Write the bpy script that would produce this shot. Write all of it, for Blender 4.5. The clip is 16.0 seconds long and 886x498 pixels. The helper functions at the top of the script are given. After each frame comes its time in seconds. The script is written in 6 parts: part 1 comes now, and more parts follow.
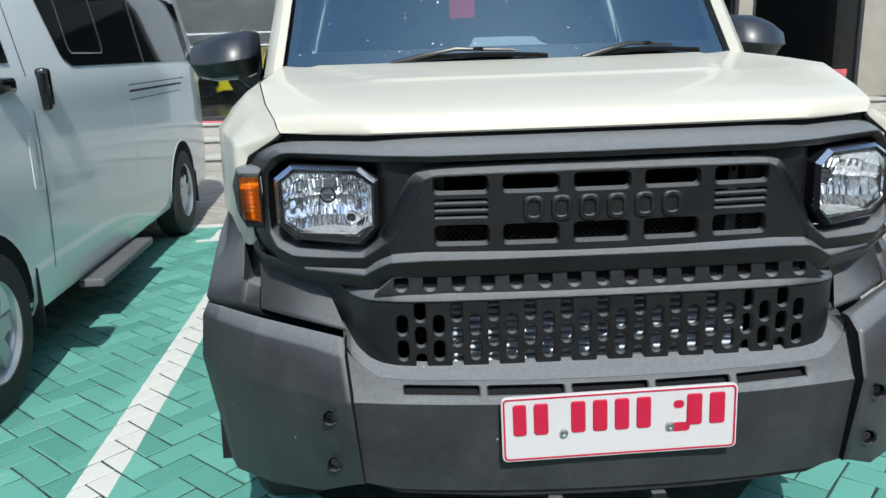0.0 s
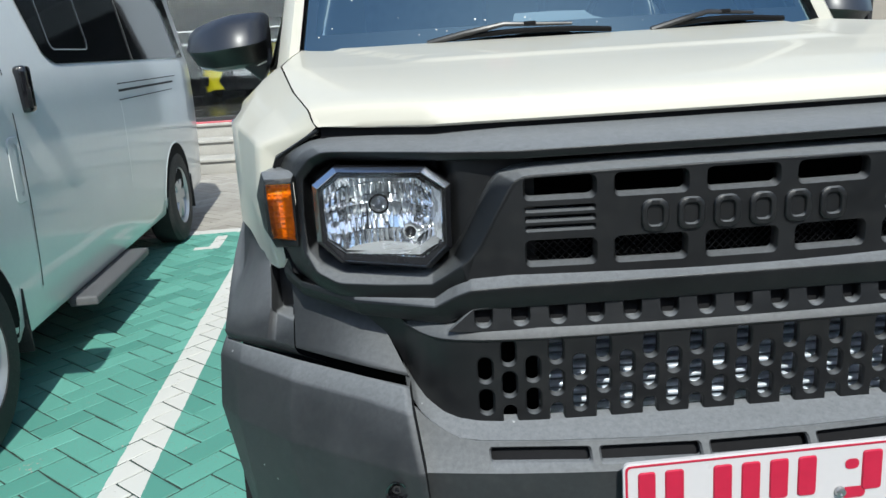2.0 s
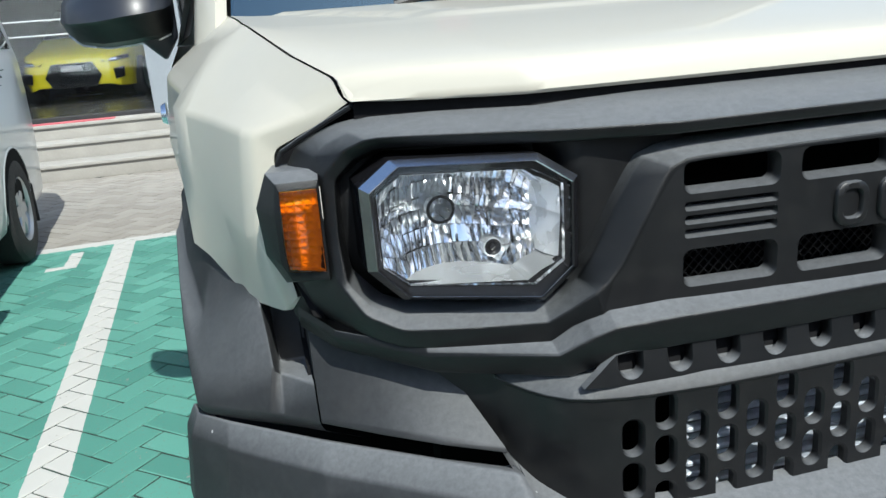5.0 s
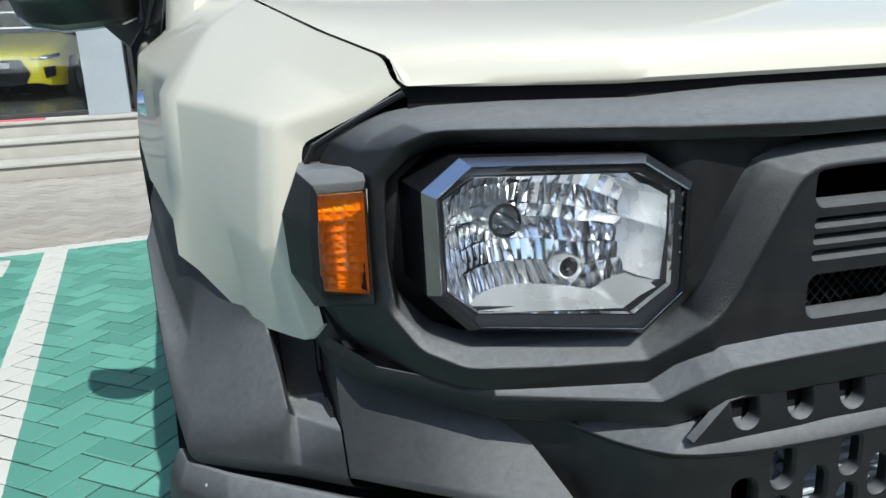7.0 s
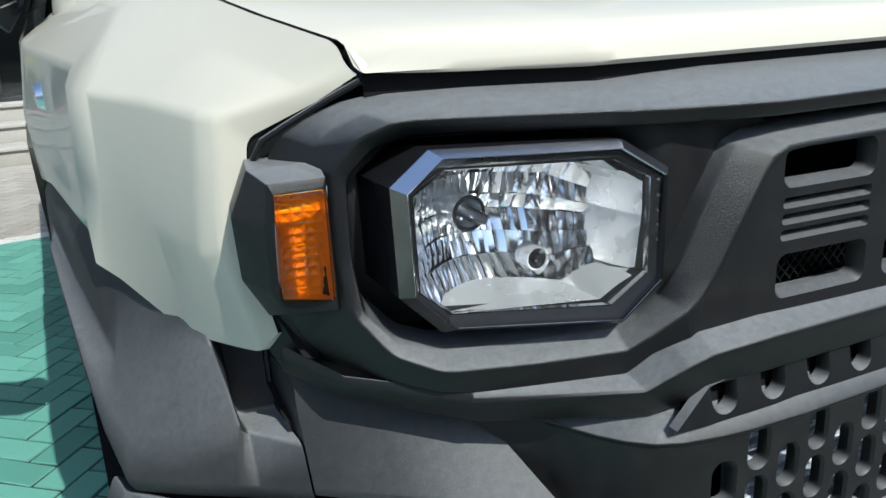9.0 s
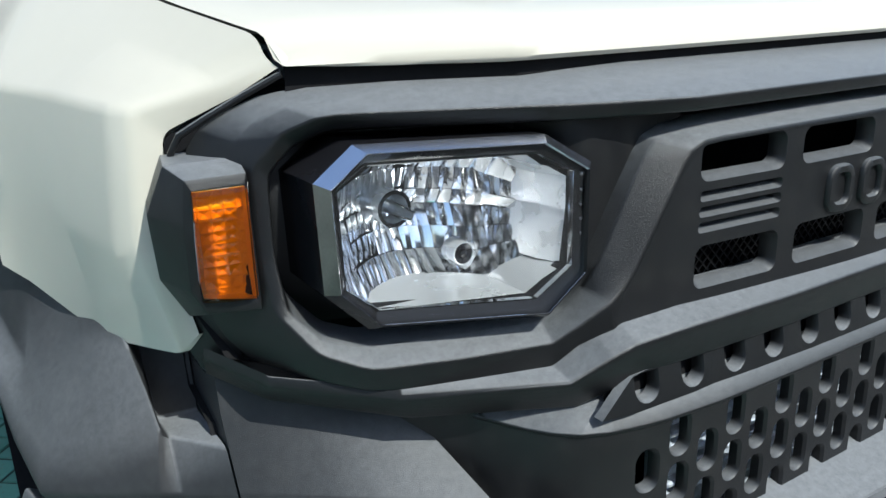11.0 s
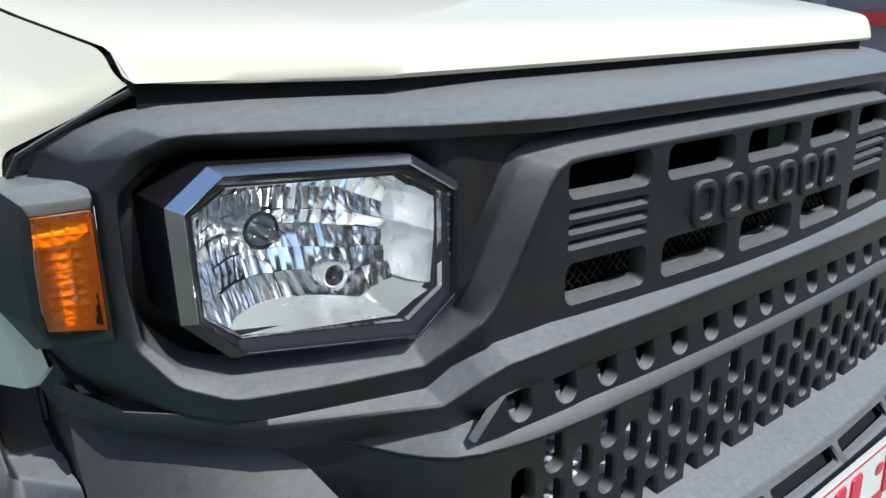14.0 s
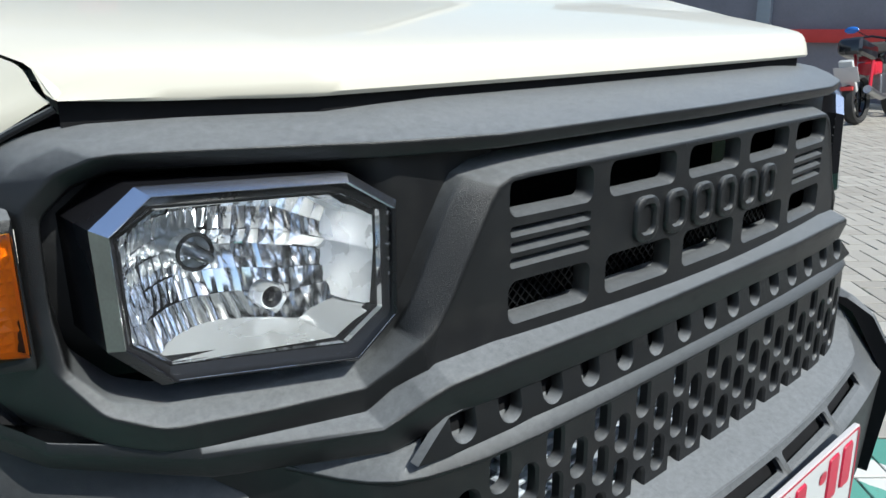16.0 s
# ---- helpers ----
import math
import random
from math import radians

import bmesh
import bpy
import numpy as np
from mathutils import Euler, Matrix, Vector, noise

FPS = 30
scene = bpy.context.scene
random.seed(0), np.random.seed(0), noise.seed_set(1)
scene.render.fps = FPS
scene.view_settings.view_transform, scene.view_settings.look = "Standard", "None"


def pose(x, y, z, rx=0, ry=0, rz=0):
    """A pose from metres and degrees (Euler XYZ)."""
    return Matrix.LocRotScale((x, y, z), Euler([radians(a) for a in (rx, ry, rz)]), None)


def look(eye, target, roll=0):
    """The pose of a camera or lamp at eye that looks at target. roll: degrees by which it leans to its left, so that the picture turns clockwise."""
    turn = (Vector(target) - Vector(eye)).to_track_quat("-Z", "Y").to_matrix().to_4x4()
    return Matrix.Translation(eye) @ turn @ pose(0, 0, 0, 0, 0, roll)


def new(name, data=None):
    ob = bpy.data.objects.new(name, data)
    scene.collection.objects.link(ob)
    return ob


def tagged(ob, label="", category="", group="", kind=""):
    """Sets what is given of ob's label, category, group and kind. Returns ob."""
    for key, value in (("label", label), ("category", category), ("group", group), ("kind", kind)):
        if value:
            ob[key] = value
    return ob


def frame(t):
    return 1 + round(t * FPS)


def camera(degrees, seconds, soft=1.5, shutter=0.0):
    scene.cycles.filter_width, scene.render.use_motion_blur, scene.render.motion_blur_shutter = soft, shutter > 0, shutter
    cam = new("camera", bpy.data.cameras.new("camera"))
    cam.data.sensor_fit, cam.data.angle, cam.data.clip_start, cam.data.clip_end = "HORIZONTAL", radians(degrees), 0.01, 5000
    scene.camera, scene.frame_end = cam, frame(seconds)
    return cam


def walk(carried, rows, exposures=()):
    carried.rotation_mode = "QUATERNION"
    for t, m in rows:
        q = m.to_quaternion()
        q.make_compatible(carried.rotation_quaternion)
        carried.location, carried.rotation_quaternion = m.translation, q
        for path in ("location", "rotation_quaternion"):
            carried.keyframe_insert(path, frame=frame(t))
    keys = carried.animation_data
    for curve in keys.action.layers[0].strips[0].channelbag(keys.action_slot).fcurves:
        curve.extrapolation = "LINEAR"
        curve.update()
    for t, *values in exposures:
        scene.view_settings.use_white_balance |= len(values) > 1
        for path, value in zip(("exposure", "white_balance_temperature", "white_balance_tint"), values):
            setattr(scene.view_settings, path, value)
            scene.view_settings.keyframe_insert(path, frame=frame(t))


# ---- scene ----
cam = camera(59.6, 16.0)
PATH = [
    (0, (-0.339, -1.388, 1.324), (-0.282, 0.547, 0.824), -2.0),
    (0.5, (-0.375, -1.297, 1.312), (-0.301, 0.64, 0.82), -2.3),
    (1, (-0.402, -1.205, 1.309), (-0.309, 0.73, 0.812), -2.8),
    (1.5, (-0.433, -1.125, 1.3), (-0.352, 0.81, 0.8), -3.3),
    (2, (-0.471, -1.052, 1.287), (-0.398, 0.879, 0.774), -3.6),
    (2.5, (-0.522, -0.981, 1.269), (-0.429, 0.947, 0.746), -2.9),
    (3, (-0.571, -0.903, 1.256), (-0.365, 1.015, 0.728), -2.7),
    (3.5, (-0.613, -0.835, 1.256), (-0.354, 1.073, 0.716), -4.0),
    (6, (-0.758, -0.548, 1.237), (-0.239, 1.299, 0.673), -4.0),
    (6.5, (-0.77, -0.507, 1.233), (-0.245, 1.337, 0.664), -3.7),
    (7, (-0.799, -0.475, 1.214), (-0.191, 1.354, 0.68), -2.3),
    (7.5, (-0.812, -0.451, 1.212), (-0.169, 1.363, 0.671), -2.4),
    (8, (-0.825, -0.427, 1.22), (-0.091, 1.341, 0.641), -3.4),
    (8.5, (-0.84, -0.414, 1.219), (-0.039, 1.321, 0.629), -3.2),
    (11, (-0.836, -0.409, 1.216), (0.174, 1.207, 0.609), -1.9),
    (11.5, (-0.828, -0.411, 1.22), (0.214, 1.181, 0.603), -1.6),
    (12, (-0.822, -0.413, 1.22), (0.256, 1.156, 0.605), -1.4),
    (12.5, (-0.815, -0.415, 1.221), (0.293, 1.134, 0.611), -1.2),
    (13, (-0.812, -0.414, 1.223), (0.329, 1.11, 0.612), -1.0),
    (13.5, (-0.806, -0.416, 1.22), (0.369, 1.089, 0.624), -0.9),
    (14, (-0.798, -0.416, 1.223), (0.4, 1.07, 0.627), -0.8),
    (14.5, (-0.793, -0.418, 1.222), (0.431, 1.052, 0.637), -0.7),
    (15, (-0.789, -0.417, 1.224), (0.456, 1.036, 0.642), -0.6),
    (15.5, (-0.784, -0.417, 1.224), (0.48, 1.023, 0.651), -0.7),
    (16, (-0.78, -0.417, 1.224), (0.508, 1.006, 0.661), -0.5),
]
walk(cam, [(t, look(eye, target, roll)) for t, eye, target, roll in PATH], exposures=((0, 0.41, 6200, 4), (8.5, 0.41, 6200, 4), (11, 0.56, 6100, 4), (16, 0.55, 6250, 4)))

# ---- light ----
SUN_DIR = Vector((0.12, -0.92, 1.0)).normalized()   # towards the sun
world = bpy.data.worlds.new("sky")
scene.world = world
world.use_nodes = True
wn = world.node_tree.nodes
sky = wn.new("ShaderNodeTexSky")
sky.sky_type = "NISHITA"
sky.sun_disc = False
sky.sun_elevation = math.asin(SUN_DIR.z)
sky.sun_rotation = math.atan2(SUN_DIR.x, SUN_DIR.y)
sky.air_density, sky.dust_density, sky.ozone_density = 1.0, 1.2, 1.0
wn["Background"].inputs["Strength"].default_value = 0.13
world.node_tree.links.new(sky.outputs[0], wn["Background"].inputs["Color"])
sun = new("sun", bpy.data.lights.new("sun", "SUN"))
sun.data.energy, sun.data.angle, sun.data.color = 4.0, radians(0.5), (1.0, 0.965, 0.90)
sun.matrix_world = look(SUN_DIR * 30, (0, 0, 0))


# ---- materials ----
def ramp_lit_dust(n, l, co, scale):
    """Uneven cover of the dust and painted sheen, about 0.7 to 1.3."""
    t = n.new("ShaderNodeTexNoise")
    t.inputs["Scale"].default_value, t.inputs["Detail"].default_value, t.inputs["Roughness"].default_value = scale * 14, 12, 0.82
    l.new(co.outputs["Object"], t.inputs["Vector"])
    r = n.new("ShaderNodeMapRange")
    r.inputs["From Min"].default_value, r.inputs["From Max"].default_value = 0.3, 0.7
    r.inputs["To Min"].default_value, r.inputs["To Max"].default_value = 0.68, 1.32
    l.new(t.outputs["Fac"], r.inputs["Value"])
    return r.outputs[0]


def mat(name, color, rough=0.5, metal=0.0, var=0.12, scale=6.0, grain=0.0, grain_scale=900.0, coat=0.0, trans=0.0,
        ior=1.45, spec=0.5, rough_var=0.1, coat_rough=0.03, dust=0.0, sheen=0.0, lit_dust=0.0, specks=False):
    """A surface with colour varied at two scales, uneven gloss and a fine relief."""
    m = bpy.data.materials.new(name)
    m.use_nodes = True
    n, l = m.node_tree.nodes, m.node_tree.links
    b = n["Principled BSDF"]
    co = n.new("ShaderNodeTexCoord")
    big = n.new("ShaderNodeTexNoise")
    big.inputs["Scale"].default_value, big.inputs["Detail"].default_value = scale, 6
    fine = n.new("ShaderNodeTexNoise")
    fine.inputs["Scale"].default_value, fine.inputs["Detail"].default_value = scale * 14, 4
    for t in (big, fine):
        l.new(co.outputs["Object"], t.inputs["Vector"])
    add = n.new("ShaderNodeMath")
    add.operation = "MULTIPLY_ADD"
    l.new(fine.outputs["Fac"], add.inputs[0])
    add.inputs[1].default_value = 0.45
    l.new(big.outputs["Fac"], add.inputs[2])
    ramp = n.new("ShaderNodeMapRange")
    ramp.inputs["From Min"].default_value, ramp.inputs["From Max"].default_value = 0.45, 1.0
    ramp.inputs["To Min"].default_value, ramp.inputs["To Max"].default_value = 1 - var, 1 + var
    l.new(add.outputs[0], ramp.inputs["Value"])
    mul = n.new("ShaderNodeVectorMath")
    mul.operation = "SCALE"
    mul.inputs[0].default_value = color
    l.new(ramp.outputs[0], mul.inputs["Scale"])
    col = mul.outputs[0]
    if dust:
        mix = n.new("ShaderNodeMix")
        mix.data_type = "RGBA"
        dn = n.new("ShaderNodeTexNoise")
        dn.inputs["Scale"].default_value, dn.inputs["Detail"].default_value = scale * 5.0, 8
        l.new(co.outputs["Object"], dn.inputs["Vector"])
        dr = n.new("ShaderNodeMapRange")
        dr.inputs["From Min"].default_value, dr.inputs["From Max"].default_value = 0.48, 0.8
        dr.inputs["To Max"].default_value = dust
        l.new(dn.outputs["Fac"], dr.inputs["Value"])
        l.new(dr.outputs[0], mix.inputs["Factor"])
        l.new(col, mix.inputs["A"])
        mix.inputs["B"].default_value = (0.30, 0.28, 0.25, 1)
        col = mix.outputs["Result"]
    if lit_dust:      # dust on what faces up, with sky and sun sheen painted in
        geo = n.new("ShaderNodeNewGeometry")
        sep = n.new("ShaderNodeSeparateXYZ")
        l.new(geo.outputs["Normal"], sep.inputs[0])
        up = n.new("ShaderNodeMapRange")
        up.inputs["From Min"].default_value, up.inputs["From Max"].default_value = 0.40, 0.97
        up.inputs["To Max"].default_value = lit_dust
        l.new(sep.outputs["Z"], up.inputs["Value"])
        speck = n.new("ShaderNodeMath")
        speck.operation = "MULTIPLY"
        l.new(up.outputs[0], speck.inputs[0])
        l.new(ramp_lit_dust(n, l, co, scale), speck.inputs[1])
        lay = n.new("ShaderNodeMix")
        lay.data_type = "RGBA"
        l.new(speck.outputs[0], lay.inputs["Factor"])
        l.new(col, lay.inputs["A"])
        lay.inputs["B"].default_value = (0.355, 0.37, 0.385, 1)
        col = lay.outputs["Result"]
    if specks:       # a few small pale splashes
        vor = n.new("ShaderNodeTexVoronoi")
        vor.inputs["Scale"].default_value = 38
        l.new(co.outputs["Object"], vor.inputs["Vector"])
        near = n.new("ShaderNodeMath")
        near.operation, near.inputs[1].default_value = "LESS_THAN", 0.07
        l.new(vor.outputs["Distance"], near.inputs[0])
        part_of = n.new("ShaderNodeSeparateColor")
        l.new(vor.outputs["Color"], part_of.inputs[0])
        few = n.new("ShaderNodeMath")
        few.operation, few.inputs[1].default_value = "GREATER_THAN", 0.90
        l.new(part_of.outputs[0], few.inputs[0])
        dot = n.new("ShaderNodeMath")
        dot.operation = "MULTIPLY"
        l.new(near.outputs[0], dot.inputs[0])
        l.new(few.outputs[0], dot.inputs[1])
        spl = n.new("ShaderNodeMix")
        spl.data_type = "RGBA"
        l.new(dot.outputs[0], spl.inputs["Factor"])
        l.new(col, spl.inputs["A"])
        spl.inputs["B"].default_value = (0.42, 0.42, 0.42, 1)
        col = spl.outputs["Result"]
    l.new(col, b.inputs["Base Color"])
    rr = n.new("ShaderNodeMapRange")
    rr.inputs["To Min"].default_value, rr.inputs["To Max"].default_value = max(0.0, rough - rough_var), min(1, rough + rough_var)
    l.new(big.outputs["Fac"], rr.inputs["Value"])
    l.new(rr.outputs[0], b.inputs["Roughness"])
    b.inputs["Metallic"].default_value = metal
    b.inputs["Coat Weight"].default_value = coat
    b.inputs["Coat Roughness"].default_value = coat_rough
    b.inputs["Transmission Weight"].default_value = trans
    b.inputs["IOR"].default_value = ior
    b.inputs["Sheen Weight"].default_value, b.inputs["Sheen Roughness"].default_value = sheen, 0.4
    b.inputs["Sheen Tint"].default_value = (0.85, 0.92, 1.0, 1)
    b.inputs["Specular IOR Level"].default_value = spec
    if grain:
        g = n.new("ShaderNodeTexNoise")
        g.inputs["Scale"].default_value, g.inputs["Detail"].default_value = grain_scale, 3
        l.new(co.outputs["Object"], g.inputs["Vector"])
        bump = n.new("ShaderNodeBump")
        bump.inputs["Strength"].default_value, bump.inputs["Distance"].default_value = grain, 0.002
        l.new(g.outputs["Fac"], bump.inputs["Height"])
        l.new(bump.outputs[0], b.inputs["Normal"])
    return m


plastic = mat("textured_black_plastic", (0.0045, 0.0048, 0.0054), 0.36, var=0.25, spec=0.46, scale=9, grain=0.30, grain_scale=1300, dust=0.010, lit_dust=0.44, rough_var=0.14)
bumper_plastic = mat("weathered_black_plastic", (0.0260, 0.0270, 0.0290), 0.52, var=0.30, spec=0.36, scale=9, grain=0.25, grain_scale=1300, dust=0.03, lit_dust=0.42, specks=True)
plastic_smooth = mat("smooth_black_plastic", (0.0036, 0.0038, 0.0044), 0.46, spec=0.60, var=0.25, scale=9, grain=0.12, grain_scale=1500, dust=0.02, lit_dust=0.26, rough_var=0.12)
gloss_black = mat("gloss_black_plastic", (0.008, 0.008, 0.01), 0.12, var=0.1, coat=0.6, rough_var=0.04)
# near-black that paints the shade in gaps, wells and behind openings
dark_void = mat("deep_shade_black", (0.010, 0.010, 0.011), 0.85, var=0.3, spec=0.15)
white_paint = mat("cream_white_paint", (0.555, 0.523, 0.440), 0.40, var=0.02, scale=3, coat=0.35, rough_var=0.04)
van_paint = mat("silver_white_paint", (0.76, 0.78, 0.77), 0.36, var=0.03, scale=3, coat=0.8, coat_rough=0.075, rough_var=0.05)
chrome = mat("chrome", (0.85, 0.86, 0.88), 0.05, metal=1.0, var=0.03, rough_var=0.03)
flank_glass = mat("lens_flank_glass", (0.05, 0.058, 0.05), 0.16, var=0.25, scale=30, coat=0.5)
reflector_metal = mat("reflector_metal", (0.96, 0.97, 0.99), 0.10, metal=1.0, var=0.02, rough_var=0.03)
pale_chrome = mat("pale_blue_chrome", (0.80, 0.83, 0.93), 0.26, metal=1.0, var=0.05, rough_var=0.04)
prism_white = mat("white_prism", (0.85, 0.82, 0.76), 0.45, metal=0.1, var=0.05)
bright_satin = mat("bright_satin_silver", (0.90, 0.92, 0.93), 0.28, metal=0.40, var=0.10, scale=45, coat=0.3)
satin_silver = mat("satin_silver", (0.68, 0.70, 0.71), 0.26, metal=0.6, var=0.04, scale=20)
steel = mat("zinc_steel", (0.45, 0.45, 0.46), 0.35, metal=1.0, var=0.2, scale=40)
rubber = mat("tyre_rubber", (0.018, 0.018, 0.019), 0.75, var=0.25, scale=30, grain=0.3, grain_scale=300, dust=0.12)
alloy = mat("silver_wheel_paint", (0.42, 0.44, 0.46), 0.32, metal=0.7, var=0.06, scale=20)
tint_glass = mat("dark_tinted_glass", (0.006, 0.007, 0.008), 0.04, var=0.05, coat=0.5, rough_var=0.02)
mirror_grey = mat("dark_grey_mirror_plastic", (0.020, 0.023, 0.032), 0.42, var=0.08, coat=0.25, coat_rough=0.30)
plate_white = mat("plate_white", (0.50, 0.475, 0.48), 0.30, var=0.03)
plate_red = mat("plate_red", (0.40, 0.010, 0.04), 0.35, var=0.08, scale=60)


def glass_mat(name, color=(1, 1, 1), ior=1.45, rough=0.0, gloss=(1, 1, 1), dust=0.0):
    """A thin pane: clear or tinted, with the gloss of glass and a pale film of dust and painted haze on it."""
    m = bpy.data.materials.new(name)
    m.use_nodes = True
    n, l = m.node_tree.nodes, m.node_tree.links
    n.remove(n["Principled BSDF"])
    tr, gl, fr, mx_ = n.new("ShaderNodeBsdfTransparent"), n.new("ShaderNodeBsdfGlossy"), n.new("ShaderNodeFresnel"), n.new("ShaderNodeMixShader")
    tr.inputs["Color"].default_value = (*color, 1)
    gl.inputs["Roughness"].default_value = rough
    gl.inputs["Color"].default_value = (*gloss, 1)
    fr.inputs["IOR"].default_value = ior
    l.new(fr.outputs[0], mx_.inputs[0])
    l.new(tr.outputs[0], mx_.inputs[1])
    l.new(gl.outputs[0], mx_.inputs[2])
    film_ = n.new("ShaderNodeMixShader")
    cover = n.new("ShaderNodeBsdfDiffuse")
    cover.inputs["Color"].default_value = (0.62, 0.64, 0.66, 1)
    film_.inputs[0].default_value = dust
    l.new(mx_.outputs[0], film_.inputs[1])
    l.new(cover.outputs[0], film_.inputs[2])
    l.new(film_.outputs[0], n["Material Output"].inputs["Surface"])
    return m


# the film lifts the lamp's darks: a sky veil put into the lens
clear_glass = glass_mat("clear_polycarbonate", (0.97, 0.98, 1.0), 1.5, dust=0.014)
amber_glass = glass_mat("amber_polycarbonate", (1.0, 0.43, 0.012), 1.5, 0.05)
windshield_glass = glass_mat("windshield_glass", (0.55, 0.72, 0.84), 3.7, gloss=(0.60, 0.88, 1.0))
side_glass = glass_mat("tinted_side_glass", (0.30, 0.34, 0.36), 1.5)
shop_glass = glass_mat("shop_glass", (0.84, 0.86, 0.86), 1.34)
frit_black = mat("printed_glass_border", (0.006, 0.006, 0.0065), 0.5, var=0.15, scale=20)
mesh_grey = mat("grey_wire_mesh", (0.022, 0.022, 0.024), 0.30, metal=0.3, var=0.15, scale=30)
wiper_arm_grey = mat("satin_wiper_arm", (0.022, 0.022, 0.024), 0.38, var=0.15, scale=30)
paper_white = mat("dashboard_paper", (0.33, 0.36, 0.38), 0.8, var=0.06, scale=12)
lime_speck = mat("dried_dirt_speck", (0.78, 0.78, 0.75), 0.8, var=0.2, scale=40)
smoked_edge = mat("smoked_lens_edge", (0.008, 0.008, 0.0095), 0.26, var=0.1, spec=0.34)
wiper_black = mat("wiper_black", (0.005, 0.005, 0.0055), 0.6, spec=0.15, var=0.2, scale=30)


# ---- building blocks ----
def finish(bm, angle=28):
    bmesh.ops.remove_doubles(bm, verts=bm.verts, dist=1e-5)
    bmesh.ops.recalc_face_normals(bm, faces=bm.faces)
    for f in bm.faces:
        f.smooth = True
    for e in bm.edges:
        if len(e.link_faces) == 2:
            e.smooth = e.calc_face_angle(0) < radians(angle)
    return bm


def part(name, bm, material, parent=None, label="", angle=28, clean=True, soft=0.0, seg=2, keep=None):
    """Links a bmesh as one mesh object under a thing or part; soft rounds its edges by so many metres, but for those that keep names."""
    if clean:
        finish(bm, angle)
    if soft:
        es = [e for e in bm.edges if len(e.link_faces) == 2 and radians(9) < e.calc_face_angle(0) < radians(130)
              and not (keep and keep(e))]
        bmesh.ops.bevel(bm, geom=es, offset=soft, segments=seg, affect="EDGES", profile=0.5, clamp_overlap=True)
        finish(bm, 50)
    me = bpy.data.meshes.new(name)
    bm.to_mesh(me)
    bm.free()
    me.materials.append(material)
    ob = new(name, me)
    ob.parent = parent
    if label:
        ob["label"] = label
    return ob


def thing(name, label, category, at=None, group="", kind=""):
    ob = new(name)
    ob.empty_display_size = 0.2
    if at is not None:
        ob.matrix_world = at
    return tagged(ob, label, category, group, kind)


def strip(rails, bm=None, closed=False):
    """Quads between neighbouring rails of equally many points."""
    bm = bm or bmesh.new()
    vs = [[bm.verts.new(p) for p in r] for r in rails]
    k = len(rails[0])
    for a, b in zip(vs, vs[1:]):
        for i in range(k if closed else k - 1):
            j = (i + 1) % k
            q = [a[i], a[j], b[j], b[i]]
            if len({tuple(v.co) for v in q}) >= 3:
                bm.faces.new(q)
    return bm


def mx(pts):
    return [(-p[0], p[1], p[2]) for p in pts]


def sym(pts):
    """From the middle outwards, mirrored to one run from side to side."""
    return mx(pts[::-1]) + list(pts[1:] if abs(pts[0][0]) < 1e-6 else pts)


def box(sx, sy, sz, at=(0, 0, 0), bevel=0.0, bm=None, seg=2, turn=None):
    bm = bm or bmesh.new()
    m = Matrix.Translation(at) @ (turn or Matrix()) @ Matrix.Diagonal((sx, sy, sz, 1))
    made = bmesh.ops.create_cube(bm, size=1, matrix=m)
    if bevel:
        es = list({e for v in made["verts"] for e in v.link_edges})
        bmesh.ops.bevel(bm, geom=es, offset=bevel, segments=seg, affect="EDGES", profile=0.6)
    return bm


def tube(pts, r, n=10, bm=None, cap=True, closed=False):
    """A round bar along points; r: one radius or one for each point."""
    bm = bm or bmesh.new()
    pts = [Vector(p) for p in pts]
    rs = r if isinstance(r, (list, tuple)) else [r] * len(pts)
    rings, up = [], None
    for i, p in enumerate(pts):
        if closed:
            d = (pts[(i + 1) % len(pts)] - pts[i - 1]).normalized()
        else:
            d = (pts[min(i + 1, len(pts) - 1)] - pts[max(i - 1, 0)]).normalized()
        if up is None:
            up = d.orthogonal().normalized()
        up = (up - d * up.dot(d)).normalized()
        side = d.cross(up)
        rings.append([bm.verts.new(p + (up * math.cos(a) + side * math.sin(a)) * rs[i])
                      for a in (2 * math.pi * k / n for k in range(n))])
    for a, b in zip(rings, rings[1:] + ([rings[0]] if closed else [])):
        for k in range(n):
            bm.faces.new((a[k], a[(k + 1) % n], b[(k + 1) % n], b[k]))
    if cap and not closed:
        bm.faces.new(rings[0][::-1])
        bm.faces.new(rings[-1])
    return bm


def lathe(profile, at=(0, 0, 0), axis="x", n=32, bm=None):
    """Turns (along, radius) pairs round an axis."""
    bm = bm or bmesh.new()
    rings = []
    for u, r in profile:
        ring = []
        for k in range(n):
            a = 2 * math.pi * k / n
            c, s = r * math.cos(a), r * math.sin(a)
            p = {"x": (u, c, s), "y": (c, u, s), "z": (c, s, u)}[axis]
            ring.append(bm.verts.new(Vector(p) + Vector(at)))
        rings.append(ring)
    for a, b in zip(rings, rings[1:]):
        for k in range(n):
            bm.faces.new((a[k], a[(k + 1) % n], b[(k + 1) % n], b[k]))
    return bm


def rrect(cx, cz, w, h, r, n=4):
    out = []
    for (sx, sz, a0) in ((1, 1, 0), (-1, 1, 90), (-1, -1, 180), (1, -1, 270)):
        for k in range(n + 1):
            a = radians(a0 + 90 * k / n)
            out.append((cx + sx * (w / 2 - r) + r * math.cos(a), cz + sz * (h / 2 - r) + r * math.sin(a)))
    return out


